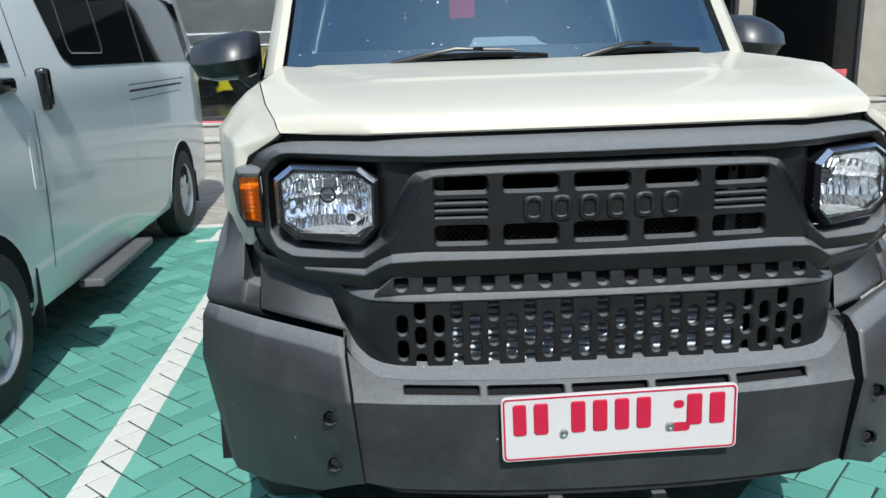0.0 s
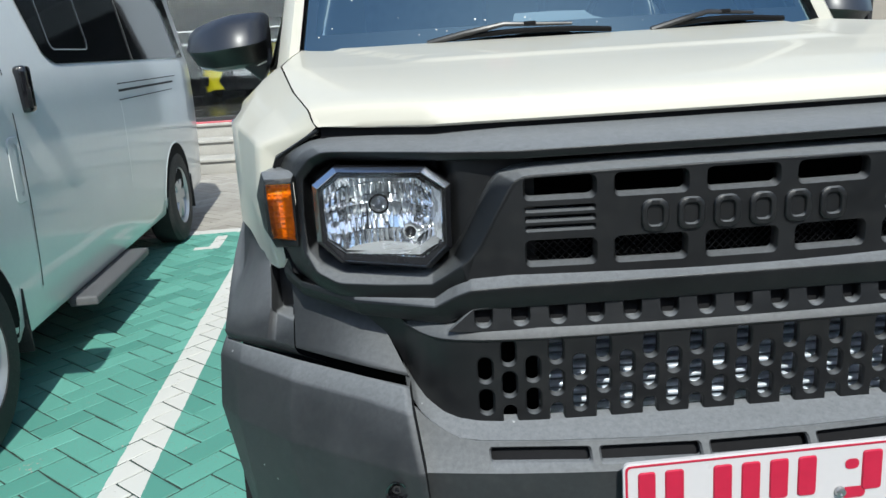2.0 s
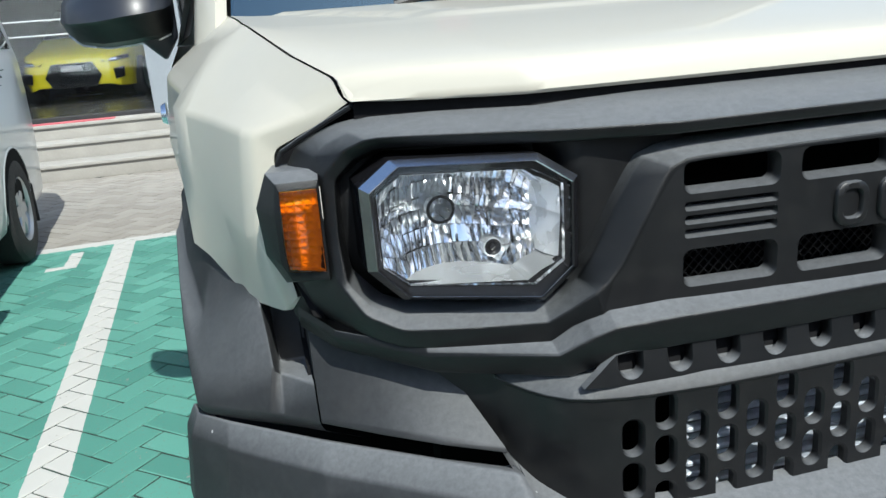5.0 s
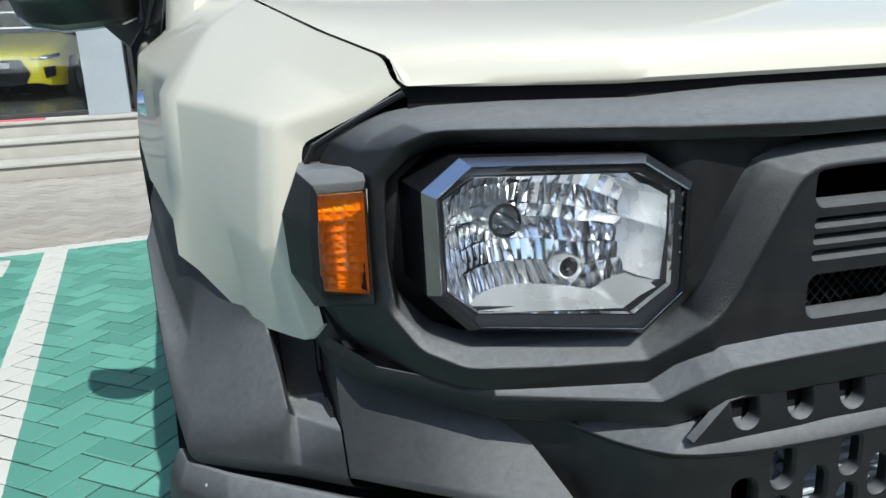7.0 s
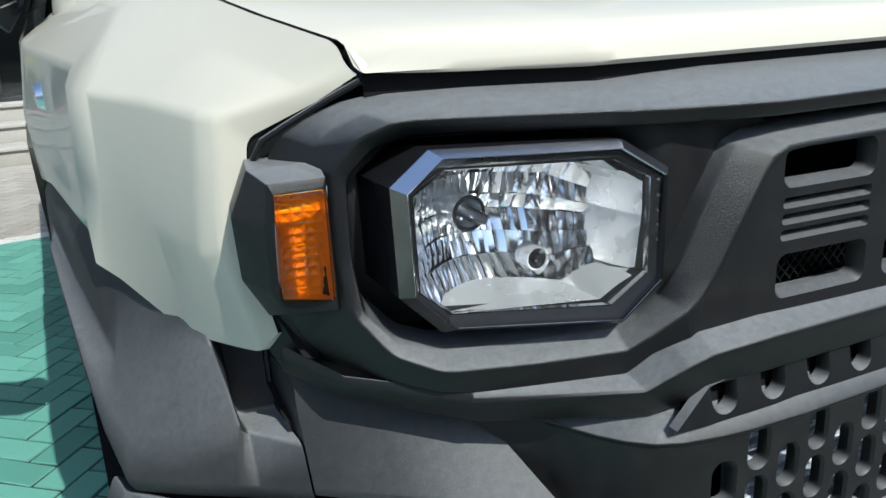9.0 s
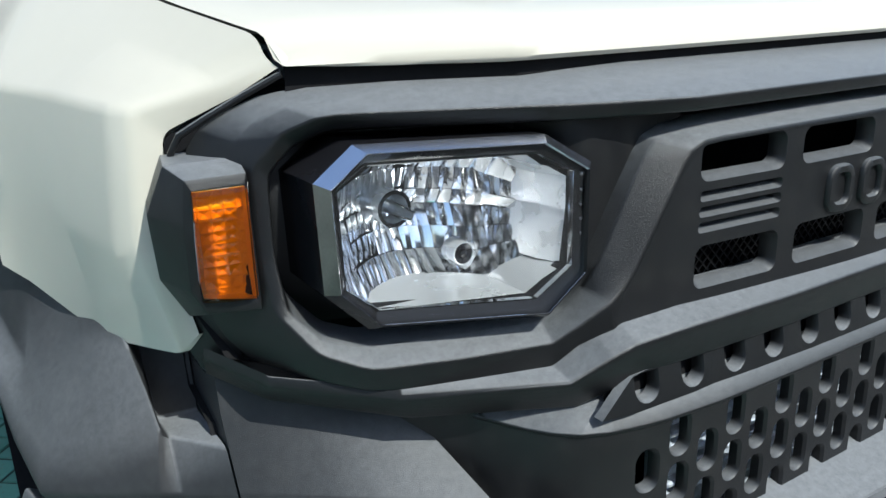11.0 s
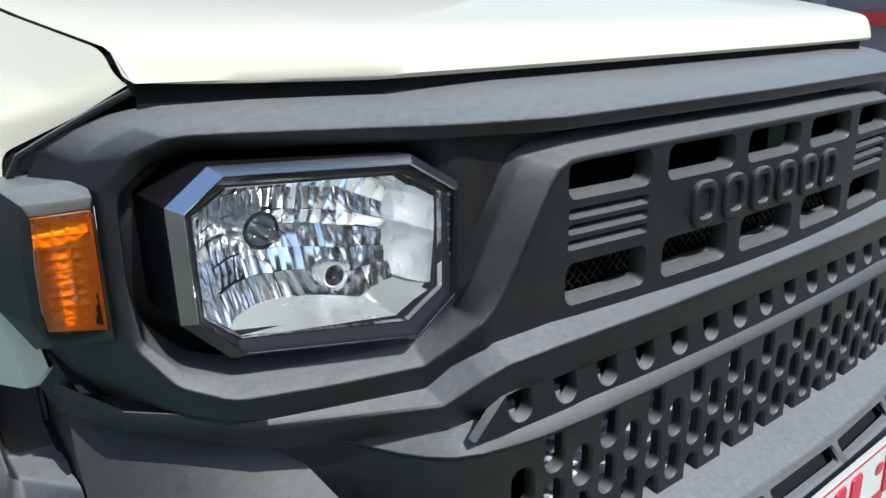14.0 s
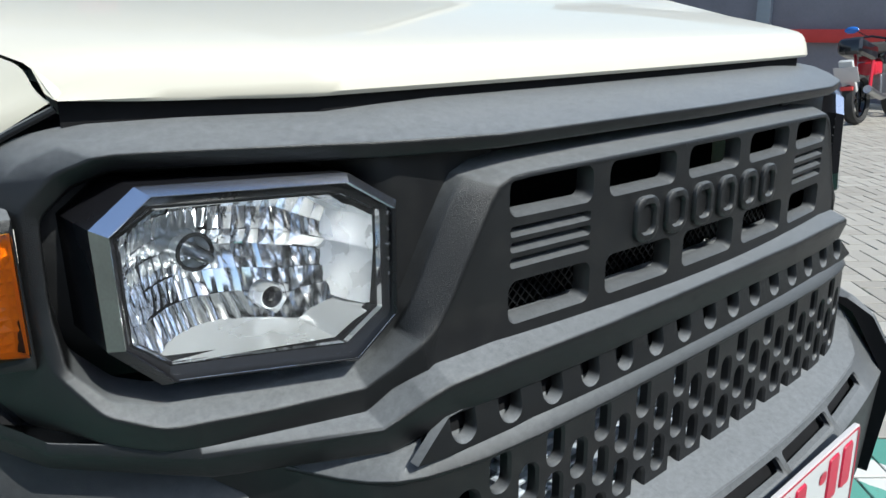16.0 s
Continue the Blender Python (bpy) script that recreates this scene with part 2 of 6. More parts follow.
def inside(x, z, loop):
    hit = False
    for (x0, z0), (x1, z1) in zip(loop, loop[1:] + loop[:1]):
        if (z0 > z) != (z1 > z) and x < x0 + (z - z0) / (z1 - z0) * (x1 - x0):
            hit = not hit
    return hit


def panel(outline, holes, depth_of, wall, extra=(), bm=None, rim=0.0):
    """A sheet in x and z with openings, bent to y = depth_of(x, z). Each hole is a pair of loops: the edge on the face and the
    throat behind it, rim metres deeper; walls run on for wall metres."""
    from mathutils.geometry import delaunay_2d_cdt
    bm = bm or bmesh.new()
    pts, edges = [], []
    loops = [outline] + [h[0] for h in holes]
    for lp in loops:
        i0 = len(pts)
        pts += [Vector(p) for p in lp]
        edges += [(i0 + i, i0 + (i + 1) % len(lp)) for i in range(len(lp))]
    pts += [Vector(p) for p in extra]
    vs, _, fs, *_ = delaunay_2d_cdt(pts, edges, [], 0, 1e-6)
    spans = [(h[0], min(q[0] for q in h[0]), max(q[0] for q in h[0]), min(q[1] for q in h[0]), max(q[1] for q in h[0])) for h in holes]
    bv = [bm.verts.new((v.x, depth_of(v.x, v.y), v.y)) for v in vs]
    for f in fs:
        cx, cz = sum(vs[i].x for i in f) / len(f), sum(vs[i].y for i in f) / len(f)
        if not inside(cx, cz, outline) or any(a < cx < b and c < cz < d and inside(cx, cz, lp) for lp, a, b, c, d in spans):
            continue
        bm.faces.new([bv[i] for i in f])
    for front, throat in holes:
        r0 = [(x, depth_of(x, z), z) for x, z in front]
        r1 = [(x, depth_of(x, z) + rim, z) for x, z in throat]
        r2 = [(x, depth_of(x, z) + rim + wall, z) for x, z in throat]
        strip([r0, r1, r2], bm, closed=True)
    r0 = [(x, depth_of(x, z), z) for x, z in outline]
    r1 = [(x, depth_of(x, z) + wall, z) for x, z in outline]
    strip([r0, r1], bm, closed=True)
    return bm


def lerp(a, b, u):
    return tuple(p + (q - p) * u for p, q in zip(a, b))


def curve_at(table, v):
    """Straight-line reading of a table of (key, value)."""
    if v <= table[0][0]:
        return table[0][1]
    for (a, x), (b, y) in zip(table, table[1:]):
        if v <= b:
            return x + (y - x) * (v - a) / (b - a)
    return table[-1][1]


# ---- the pickup truck: x across, front towards -y ----
truck = thing("pickup_truck", "cream-white pickup truck with black plastic front, parked in a green bay", "truck")

# fender stations from the lamp frame to the door, each from the hood seam down
FEND_TIP = [(-0.612, 0.184, 1.1715), (-0.642, 0.208, 1.15), (-0.693, 0.244, 1.122), (-0.702, 0.246, 1.03), (-0.69, 0.226, 0.95)]
FEND_EDGE = [(-0.618, 0.19, 1.176), (-0.657, 0.215, 1.16), (-0.716, 0.252, 1.142), (-0.724, 0.254, 1.03), (-0.705, 0.238, 0.931)]
FEND_NOSE = [(-0.624, 0.196, 1.197), (-0.668, 0.245, 1.172), (-0.729, 0.275, 1.143), (-0.739, 0.28, 1.02), (-0.718, 0.275, 0.925)]
FEND_FRONT = [(-0.66, 0.305, 1.222), (-0.695, 0.336, 1.194), (-0.7565, 0.360, 1.149), (-0.763, 0.365, 1.028), (-0.748, 0.362, 0.913)]
FEND_ARCH = [(-0.702, 0.484, 1.262), (-0.740, 0.482, 1.226), (-0.796, 0.478, 1.154), (-0.801, 0.488, 1.045), (-0.797, 0.484, 0.948)]
FEND_LIP = [(-0.704, 0.52, 1.264), (-0.748, 0.520, 1.234), (-0.8155, 0.520, 1.160), (-0.8205, 0.530, 1.06), (-0.818, 0.515, 0.962)]
FEND_BACK = [(-0.706, 0.55, 1.266), (-0.750, 0.555, 1.238), (-0.806, 0.560, 1.176), (-0.808, 0.565, 1.06), (-0.806, 0.545, 0.966)]
FEND_CREST = [(-0.712, 0.7, 1.276), (-0.752, 0.7, 1.25), (-0.828, 0.70, 1.186), (-0.832, 0.70, 1.06), (-0.826, 0.64, 0.985)]
FEND_REAR = [(-0.72, 0.9, 1.286), (-0.758, 0.9, 1.26), (-0.848, 0.9, 1.192), (-0.862, 0.9, 1.07), (-0.850, 0.86, 0.995)]
FEND_DOOR = [(-0.728, 1.185, 1.3), (-0.766, 1.185, 1.27), (-0.856, 1.185, 1.200), (-0.874, 1.185, 1.075), (-0.866, 1.185, 0.95)]
FEND = [FEND_TIP, FEND_EDGE, FEND_NOSE, FEND_FRONT, FEND_ARCH, FEND_LIP, FEND_BACK, FEND_CREST, FEND_REAR, FEND_DOOR]


# hood
def seam_at(y, axis):
    """Where the hood meets the fender: half width (axis 0) or height (axis 2)."""
    return curve_at([(st[0][1], abs(st[0][axis])) for st in FEND], y)


def nose_y(x):
    """The hood's front edge in plan: flat in the middle, swept back from a kink."""
    a = abs(x)
    return 0.085 + 0.012 * (a / 0.43) ** 2 if a < 0.43 else 0.097 + (a - 0.43) / 0.182 * 0.081


PROFILE = [(0.014, 1.168), (0.003, 1.1695), (0.0, 1.173), (0.0015, 1.181), (0.004, 1.189), (0.008, 1.1965), (0.013, 1.2020), (0.020, 1.2055), (0.05, 1.2125), (0.085, 1.2190), (0.12, 1.2250), (0.17, 1.2325), (0.22, 1.2390), (0.29, 1.2465)]
RISE = [(0.29, 1.246), (0.36, 1.254), (0.55, 1.2665), (0.72, 1.2785), (0.86, 1.2845)]
PROFILE += [(0.31 + 0.0125 * k, curve_at(RISE, 0.31 + 0.0125 * k)) for k in range(44)] + [(0.86, 1.27)]


def raised(u, d):
    """The hood's middle stands a little higher, behind a crease that sweeps back at the sides."""
    start = 0.36 + max(0.0, u * 0.66 - 0.40) * 2.7
    k = min(1.0, max(0.0, (d - start) / 0.028))
    return 0.0055 * k * k * (3 - 2 * k)


HALF = (0, 0.1, 0.2, 0.3, 0.4, 0.5, 0.6, 0.66, 0.69, 0.71, 0.73, 0.77, 0.83, 0.86, 0.89, 0.92, 0.94, 0.97, 0.985, 1.0)
rails = []
for d, z in PROFILE:
    half = []
    for u in HALF:
        w = min(1.0, d / 0.30)
        sharp, smooth = nose_y(u * 0.607), 0.085 + 0.095 * u ** 2.6
        y_edge = max(0.184, nose_y(0.607) + 0.007 + 0.95 * d)
        level = (max(seam_at(y_edge, 2), 1.172) + 0.0005 - z) * u ** 16 if d < 0.86 else -0.004 * u * u
        half.append((u * (seam_at(y_edge, 0) - 0.0035), sharp + (smooth - sharp) * w + d * (1 - 0.05 * u * u), z + level + (raised(u, d) if u < 0.99 else 0.0)))
    rails.append(sym(half))
hood = part("hood", strip(rails), white_paint, truck, "cream-white painted hood", 50)

part("hood_gap", strip([sym([(u * 0.606, nose_y(u * 0.607) + 0.013, z - 0.004 * u * u) for u in HALF]) for z in (1.185, 1.150)]), dark_void, truck)

# windshield, roof and pillars
WS0, WS1 = (0.725, 0.93, 1.285), (0.675, 1.22, 1.70)
def ws(u, v, out=0.0):
    x = u * (WS0[0] + (WS1[0] - WS0[0]) * v)
    y = WS0[1] + (WS1[1] - WS0[1]) * v + 0.09 * u * u - 0.09 + 0.07 - out
    return (x, y, WS0[2] + (WS1[2] - WS0[2]) * v + out * 0.7)


bm = strip([[ws(i / 10 * 0.99, v / 6) for i in range(-10, 11)] for v in range(7)])
ob = part("windshield", bm, windshield_glass, truck, "tinted glass windshield reflecting sky", 60)
ob.visible_shadow = False
bm = bmesh.new()
for i0, i1, v0, v1 in ((-0.985, 0.985, 0.0, 0.10), (-0.985, -0.95, 0.10, 0.95), (0.95, 0.985, 0.10, 0.95), (-0.985, 0.985, 0.95, 1.0)):
    strip([[ws(i0 + (i1 - i0) * k / 12, v0, -0.003) for k in range(13)], [ws(i0 + (i1 - i0) * k / 12, v1, -0.003) for k in range(13)]], bm)
part("windshield_surround", bm, frit_black, truck, "black printed windshield border", 60)
rng = random.Random(5)
bm = bmesh.new()
for k in range(60):
    u, v, r = rng.uniform(-0.95, 0.95), rng.uniform(0.03, 0.9), rng.uniform(0.0010, 0.0022) * (1.5 if k % 9 == 0 else 1)
    ctr = Vector(ws(u, v, 0.0015))
    e1, e2 = (Vector(ws(u + 0.01, v, 0.0015)) - ctr).normalized(), (Vector(ws(u, v + 0.01, 0.0015)) - ctr).normalized()
    ring = [ctr + e1 * r * math.cos(a) * rng.uniform(0.7, 1.1) + e2 * r * math.sin(a) * rng.uniform(0.9, 1.6) for a in [math.pi * j / 3 for j in range(6)]]
    bm.faces.new([bm.verts.new(p) for p in ring])
specks = part("dirt_specks", bm, lime_speck, truck, "small dried white dirt specks on the windshield")
tagged(specks, "small dried white dirt specks on the windshield", kind="stuff")
for s in (-1, 1):
    part("pillar_trim", strip([[Vector(ws(s * 0.99, v, -0.01)), Vector(ws(s * 0.985, v, -0.02)) + Vector((s * 0.045, 0.12, -0.01)), Vector((s * (0.815 - 0.13 * v), 1.26 + 0.12 * v, 1.215 + 0.47 * v))] for v in (-0.1, 0.2, 0.5, 0.8, 1.0)]), frit_black, truck, "dark inner pillar trim", 40)
for s in (-1, 1):
    bm = bmesh.new()
    rows = []
    for v in range(9):
        u = v / 8 * 1.16 - 0.16
        a = Vector(ws(s * 1.0, u, 0.012))
        rows.append([a, a + Vector((s * 0.02, -0.012, 0.012)), a + Vector((s * 0.055, 0.03, 0.004)), a + Vector((s * 0.07, 0.12, -0.02)), a + Vector((s * 0.03, 0.14, -0.03))])
    strip(rows, bm)
    part("a_pillar", bm, white_paint, truck, "white windshield pillar", 40)
rows = []
for j, (y, z) in enumerate(((1.20, 1.700), (1.27, 1.725), (1.6, 1.745), (2.4, 1.745), (2.5, 1.72))):
    rows.append([(u * 0.73, y + 0.09 * u * u - 0.02, z - 0.05 * abs(u) ** 3) for u in (-1, -0.9, -0.6, 0, 0.6, 0.9, 1)])
bm = strip(rows)
part("roof", bm, white_paint, truck)
bm = strip([sym([(0, y, z), (x, y, z)]) for y, x, z in ((2.50, 0.82, 0.48), (2.50, 0.82, 1.24), (2.50, 0.77, 1.50), (2.50, 0.70, 1.72), (2.54, 0.70, 1.72), (2.54, 0.82, 1.24), (2.54, 0.82, 0.48))])
part("cab_back", bm, white_paint, truck)

# doors
for s in (-1, 1):
    prof = [(0.30, 0.80), (0.36, 0.845), (0.70, 0.868), (1.02, 0.878), (1.20, 0.858), (1.24, 0.838)]
    rows = [[(s * x, y, z) for z, x in prof] for y in (1.19, 1.6, 2.1, 2.5)]
    door = part("door", strip(rows), white_paint, truck, "white front door")
    rows = [[(s * 0.84, y, 1.24) if k == 0 else (s * 0.70, max(y, 1.34), 1.70) for k in (0, 1)] for y in (1.19, 1.45, 1.62, 2.0, 2.48)]
    part("window", strip(rows), side_glass, door, "dark side window")
    bm = box(0.02, 0.17, 0.03, (s * 0.872, 2.25, 1.02), 0.008)
    part("door_handle", bm, plastic_smooth, door, "black door handle")
    rows = [[(s * x, y, z) for z, x in ((0.30, 0.80), (0.34, 0.85), (0.42, 0.85))] for y in (1.19, 2.5)]
    part("sill", strip(rows), plastic, truck)

# cargo bed
bed = box(1.66, 2.25, 0.06, (0, 3.68, 0.78), 0.01)
part("bed_floor", bed, white_paint, truck)
for s in (-1, 1):
    part("bed_side", box(0.05, 2.25, 0.38, (s * 0.83, 3.68, 0.99), 0.012), white_paint, truck)
part("tailgate", box(1.70, 0.05, 0.38, (0, 4.83, 0.99), 0.012), white_paint, truck)
part("chassis", box(0.9, 4.0, 0.16, (0, 2.75, 0.52), 0.02), dark_void, truck)

# wheels
def wheel(name, at, r, width, side, parent, rim_r):
    w = new(name)
    w.parent = parent
    w.location = at
    t = [(-width / 2, rim_r), (-width / 2, r * 0.86), (-width * 0.44, r * 0.95), (-width * 0.32, r), (width * 0.32, r), (width * 0.44, r * 0.95),
         (width / 2, r * 0.86), (width / 2, rim_r), (width * 0.3, rim_r * 0.96), (-width * 0.3, rim_r * 0.96), (-width / 2, rim_r)]
    part("tyre", lathe(t, n=48), rubber, w)
    bm = lathe([(side * width * 0.47, rim_r), (side * width * 0.49, rim_r * 0.97), (side * width * 0.40, rim_r * 0.90), (side * width * 0.33, rim_r * 0.86),
                (side * width * 0.1, rim_r * 0.84)], n=48)
    for k in range(6):
        a = 2 * math.pi * k / 6
        rows = []
        for rr, hw, d in ((0.16, 0.045, 0.40), (0.5, 0.040, 0.42), (0.95, 0.052, 0.36)):
            c = Vector((side * width * d, math.cos(a) * rr * rim_r, math.sin(a) * rr * rim_r))
            t2 = Vector((0, -math.sin(a), math.cos(a))) * hw * rim_r / 0.2
            back = Vector((-side * 0.02, 0, 0))
            rows.append([c - t2 + back, c - t2 * 0.8, c + t2 * 0.8, c + t2 + back])
        strip(rows, bm)
    lathe([(side * width * 0.40, 0.0001), (side * width * 0.41, rim_r * 0.2), (side * width * 0.36, rim_r * 0.26)], n=24, bm=bm)
    part("rim", bm, alloy, w, "silver six-spoke wheel", 35)
    part("brake_disc", lathe([(0, 0.0001), (0, rim_r * 0.8), (-side * 0.02, rim_r * 0.8)], n=32), dark_void, w)
    return w


for s in (-1, 1):
    for y in (0.86, 3.95):
        wheel("wheel", (s * 0.735, y, 0.335), 0.335, 0.21, s, truck, 0.19)

# fenders
FLARE = [  # stations from the seam round the wheel arch: under the fender, upper, middle, lower, edge
    [(-0.6855, 0.300, 0.932), (-0.6855, 0.300, 0.900), (-0.6855, 0.297, 0.843), (-0.6855, 0.204, 0.848), (-0.6855, 0.183, 0.806)],
    [(-0.724, 0.340, 0.932), (-0.723, 0.336, 0.900), (-0.721, 0.318, 0.834), (-0.722, 0.262, 0.845), (-0.726, 0.222, 0.803)],
    [(-0.736, 0.335, 0.928), (-0.735, 0.315, 0.916), (-0.731, 0.283, 0.886), (-0.729, 0.250, 0.858), (-0.742, 0.236, 0.8025)],
    [(-0.755, 0.375, 0.930), (-0.770, 0.386, 0.906), (-0.776, 0.336, 0.874), (-0.781, 0.296, 0.842), (-0.790, 0.273, 0.800)],
    [(-0.772, 0.450, 0.932), (-0.790, 0.440, 0.900), (-0.808, 0.390, 0.862), (-0.822, 0.345, 0.826), (-0.832, 0.310, 0.798)],
    [(-0.776, 0.494, 0.970), (-0.800, 0.500, 0.925), (-0.818, 0.465, 0.868), (-0.835, 0.430, 0.840), (-0.844, 0.400, 0.815)],
    [(-0.786, 0.524, 0.982), (-0.812, 0.530, 0.935), (-0.825, 0.520, 0.880), (-0.842, 0.510, 0.860), (-0.853, 0.500, 0.850)],
    [(-0.816, 0.644, 1.000), (-0.840, 0.640, 0.955), (-0.842, 0.630, 0.915), (-0.850, 0.610, 0.895), (-0.858, 0.580, 0.880)],
    [(-0.836, 0.864, 1.010), (-0.856, 0.860, 0.975), (-0.857, 0.830, 0.945), (-0.862, 0.790, 0.935), (-0.868, 0.760, 0.925)],
    [(-0.852, 1.185, 0.970), (-0.865, 1.185, 0.930), (-0.868, 1.185, 0.880), (-0.870, 1.185, 0.840), (-0.870, 1.185, 0.800)]]
for s in (-1, 1):
    f = lambda pts: [(s * -p[0], p[1], p[2]) for p in pts]
    bm = strip([f(st) for st in FEND])
    strip([f([st[4] for st in FEND]), f([(p[4][0] + 0.03, p[4][1], p[4][2] + 0.004) for p in FEND])], bm)
    fender = part("fender", bm, white_paint, truck, "cream-white front fender", 32, soft=0.010, seg=3, keep=lambda e: max(v.co.z for v in e.verts) < 0.96 or (min(v.co.y for v in e.verts) > 0.28 and abs(e.verts[0].co.y - e.verts[1].co.y) < 0.06))
    edge = [st[4] for st in FLARE]
    low = [(p[0] + 0.006, p[1] + 0.004, p[2] - 0.014) for p in edge]
    arch = [(p[0] + 0.05, p[1] + 0.03, p[2] - 0.045) for p in edge]
    rails = [f([st[k] for st in FLARE]) for k in range(5)] + [f(low), f(arch)]
    part("wheel_arch_flare", strip(rails), bumper_plastic, truck, "matt black plastic wheel-arch flare", 40, soft=0.004, keep=lambda e: e.calc_face_angle(0) < radians(20))
    rails = [f([(st[0][0] + k, st[0][1] + 0.010, st[0][2] - 0.013) for st in FEND]) for k in (-0.002, 0.012)]
    part("seam_gap", strip(rails), dark_void, truck)
    strip_gap = [f([(-0.690, 0.305, 0.935), (-0.690, 0.300, 0.870), (-0.690, 0.240, 0.856), (-0.690, 0.206, 0.80)]), f([(-0.680, 0.305, 0.935), (-0.680, 0.300, 0.870), (-0.680, 0.240, 0.856), (-0.680, 0.202, 0.80)])]
    part("seam_gap", strip(strip_gap), dark_void, truck)
    part("wheel_liner", strip([[(s * 0.50, 0.82 + 0.46 * math.cos(a), 0.36 + 0.46 * math.sin(a)), (s * 0.85, 0.82 + 0.46 * math.cos(a), 0.36 + 0.46 * math.sin(a))]
                               for a in [math.pi * k / 12 for k in range(13)]]), dark_void, truck)

# bumper corners: seam, ridge, lower ridge, bottom
CORNER_SEAM = [(-0.490, 0.066, 0.776), (-0.497, 0.060, 0.776), (-0.56, 0.11, 0.772), (-0.685, 0.215, 0.768), (-0.78, 0.3, 0.762), (-0.815, 0.35, 0.756), (-0.822, 0.39, 0.752)]
CORNER_TOP = [(-0.4935, 0.018, 0.791), (-0.501, 0.014, 0.797), (-0.56, 0.068, 0.793), (-0.685, 0.174, 0.789), (-0.795, 0.278, 0.785), (-0.834, 0.33, 0.779), (-0.842, 0.37, 0.775)]
CORNER_RIDGE = [(-0.4905, -0.026, 0.771), (-0.499, -0.027, 0.772), (-0.566, 0.034, 0.772), (-0.69, 0.14, 0.766), (-0.8, 0.256, 0.757), (-0.848, 0.322, 0.75), (-0.856, 0.37, 0.745)]
CORNER_LOW = [(-0.4785, -0.078, 0.699), (-0.4875, -0.077, 0.698), (-0.57, -0.01, 0.69), (-0.695, 0.098, 0.676), (-0.808, 0.235, 0.66), (-0.858, 0.318, 0.65), (-0.867, 0.37, 0.645)]
CORNER_FOOT = [(-0.4655, -0.060, 0.52), (-0.475, -0.058, 0.52), (-0.56, 0, 0.475), (-0.68, 0.11, 0.435), (-0.785, 0.24, 0.398), (-0.815, 0.315, 0.384), (-0.826, 0.37, 0.378)]
CORNER_UNDER = [(-0.4655, 0.02, 0.515), (-0.475, 0.02, 0.515), (-0.56, 0.06, 0.47), (-0.68, 0.16, 0.43), (-0.75, 0.26, 0.39), (-0.78, 0.33, 0.378), (-0.79, 0.37, 0.372)]
CORNER = [CORNER_SEAM, CORNER_TOP, CORNER_RIDGE, CORNER_LOW, CORNER_FOOT, CORNER_UNDER]
for s in (-1, 1):
    f = lambda pts: [(s * -p[0], p[1], p[2]) for p in pts]
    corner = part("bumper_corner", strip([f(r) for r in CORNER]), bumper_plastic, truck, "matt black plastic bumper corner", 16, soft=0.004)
    part("corner_return", strip([f([r[0] for r in CORNER[1:]]), f([(r[0][0] + 0.002, r[0][1] + 0.03, r[0][2]) for r in CORNER[1:]])]), dark_void, corner, "", 30)
    for z, y in ((0.664, -0.058), (0.560, -0.045)):
        at = (s * 0.522, y + 0.004, z)
        bm = lathe([(-0.004, 0.0165), (-0.002, 0.013), (0.012, 0.011), (0.012, 0.007), (0.004, 0.007), (0.004, 0.0035), (0.012, 0.0001)], at, "y", 20)
        part("bolt", bm, gloss_black, corner, "recessed black bolt")
    # upper corner between the flare and the perforated panel
    rows = [[(-0.500, 0.140, 0.897), (-0.548, 0.152, 0.906), (-0.610, 0.182, 0.920), (-0.6835, 0.224, 0.932)],
            [(-0.512, 0.132, 0.868), (-0.552, 0.142, 0.872), (-0.612, 0.174, 0.884), (-0.6835, 0.219, 0.905)],
            [(-0.525, 0.116, 0.846), (-0.560, 0.130, 0.852), (-0.620, 0.168, 0.862), (-0.6835, 0.216, 0.876)],
            [(-0.497, 0.068, 0.797), (-0.560, 0.091, 0.812), (-0.620, 0.133, 0.813), (-0.6835, 0.186, 0.812)],
            [(-0.494, 0.063, 0.789), (-0.560, 0.082, 0.803), (-0.620, 0.128, 0.804), (-0.6835, 0.183, 0.804)],
            [(-0.492, 0.10, 0.783), (-0.560, 0.12, 0.796), (-0.620, 0.16, 0.797), (-0.681, 0.22, 0.797)]]
    part("corner_flank", strip([f([q[3] for q in rows]), f([(q[3][0], q[3][1] + 0.10, q[3][2]) for q in rows])]), bumper_plastic, truck)
    part("bumper_upper_corner", strip([f(r) for r in rows]), bumper_plastic, truck, "matt black plastic panel beside the grille", 40, soft=0.004, keep=lambda e: e.calc_face_angle(0) < radians(24))

# middle of the bumper: lip, perforated panel, shelf with slots, face
PERF = [(0, -0.018), (0.2, -0.017), (0.3, -0.014), (0.36, -0.009), (0.39, -0.004), (0.42, 0.004), (0.442, 0.015), (0.46, 0.032), (0.474, 0.052), (0.487, 0.077), (0.498, 0.096), (0.53, 0.118), (0.56, 0.130), (0.60, 0.155)]
def perf_y(x, z=0.0):
    """Depth of the perforated panel: flat in the middle, curling back at its ends."""
    return curve_at(PERF, abs(x))


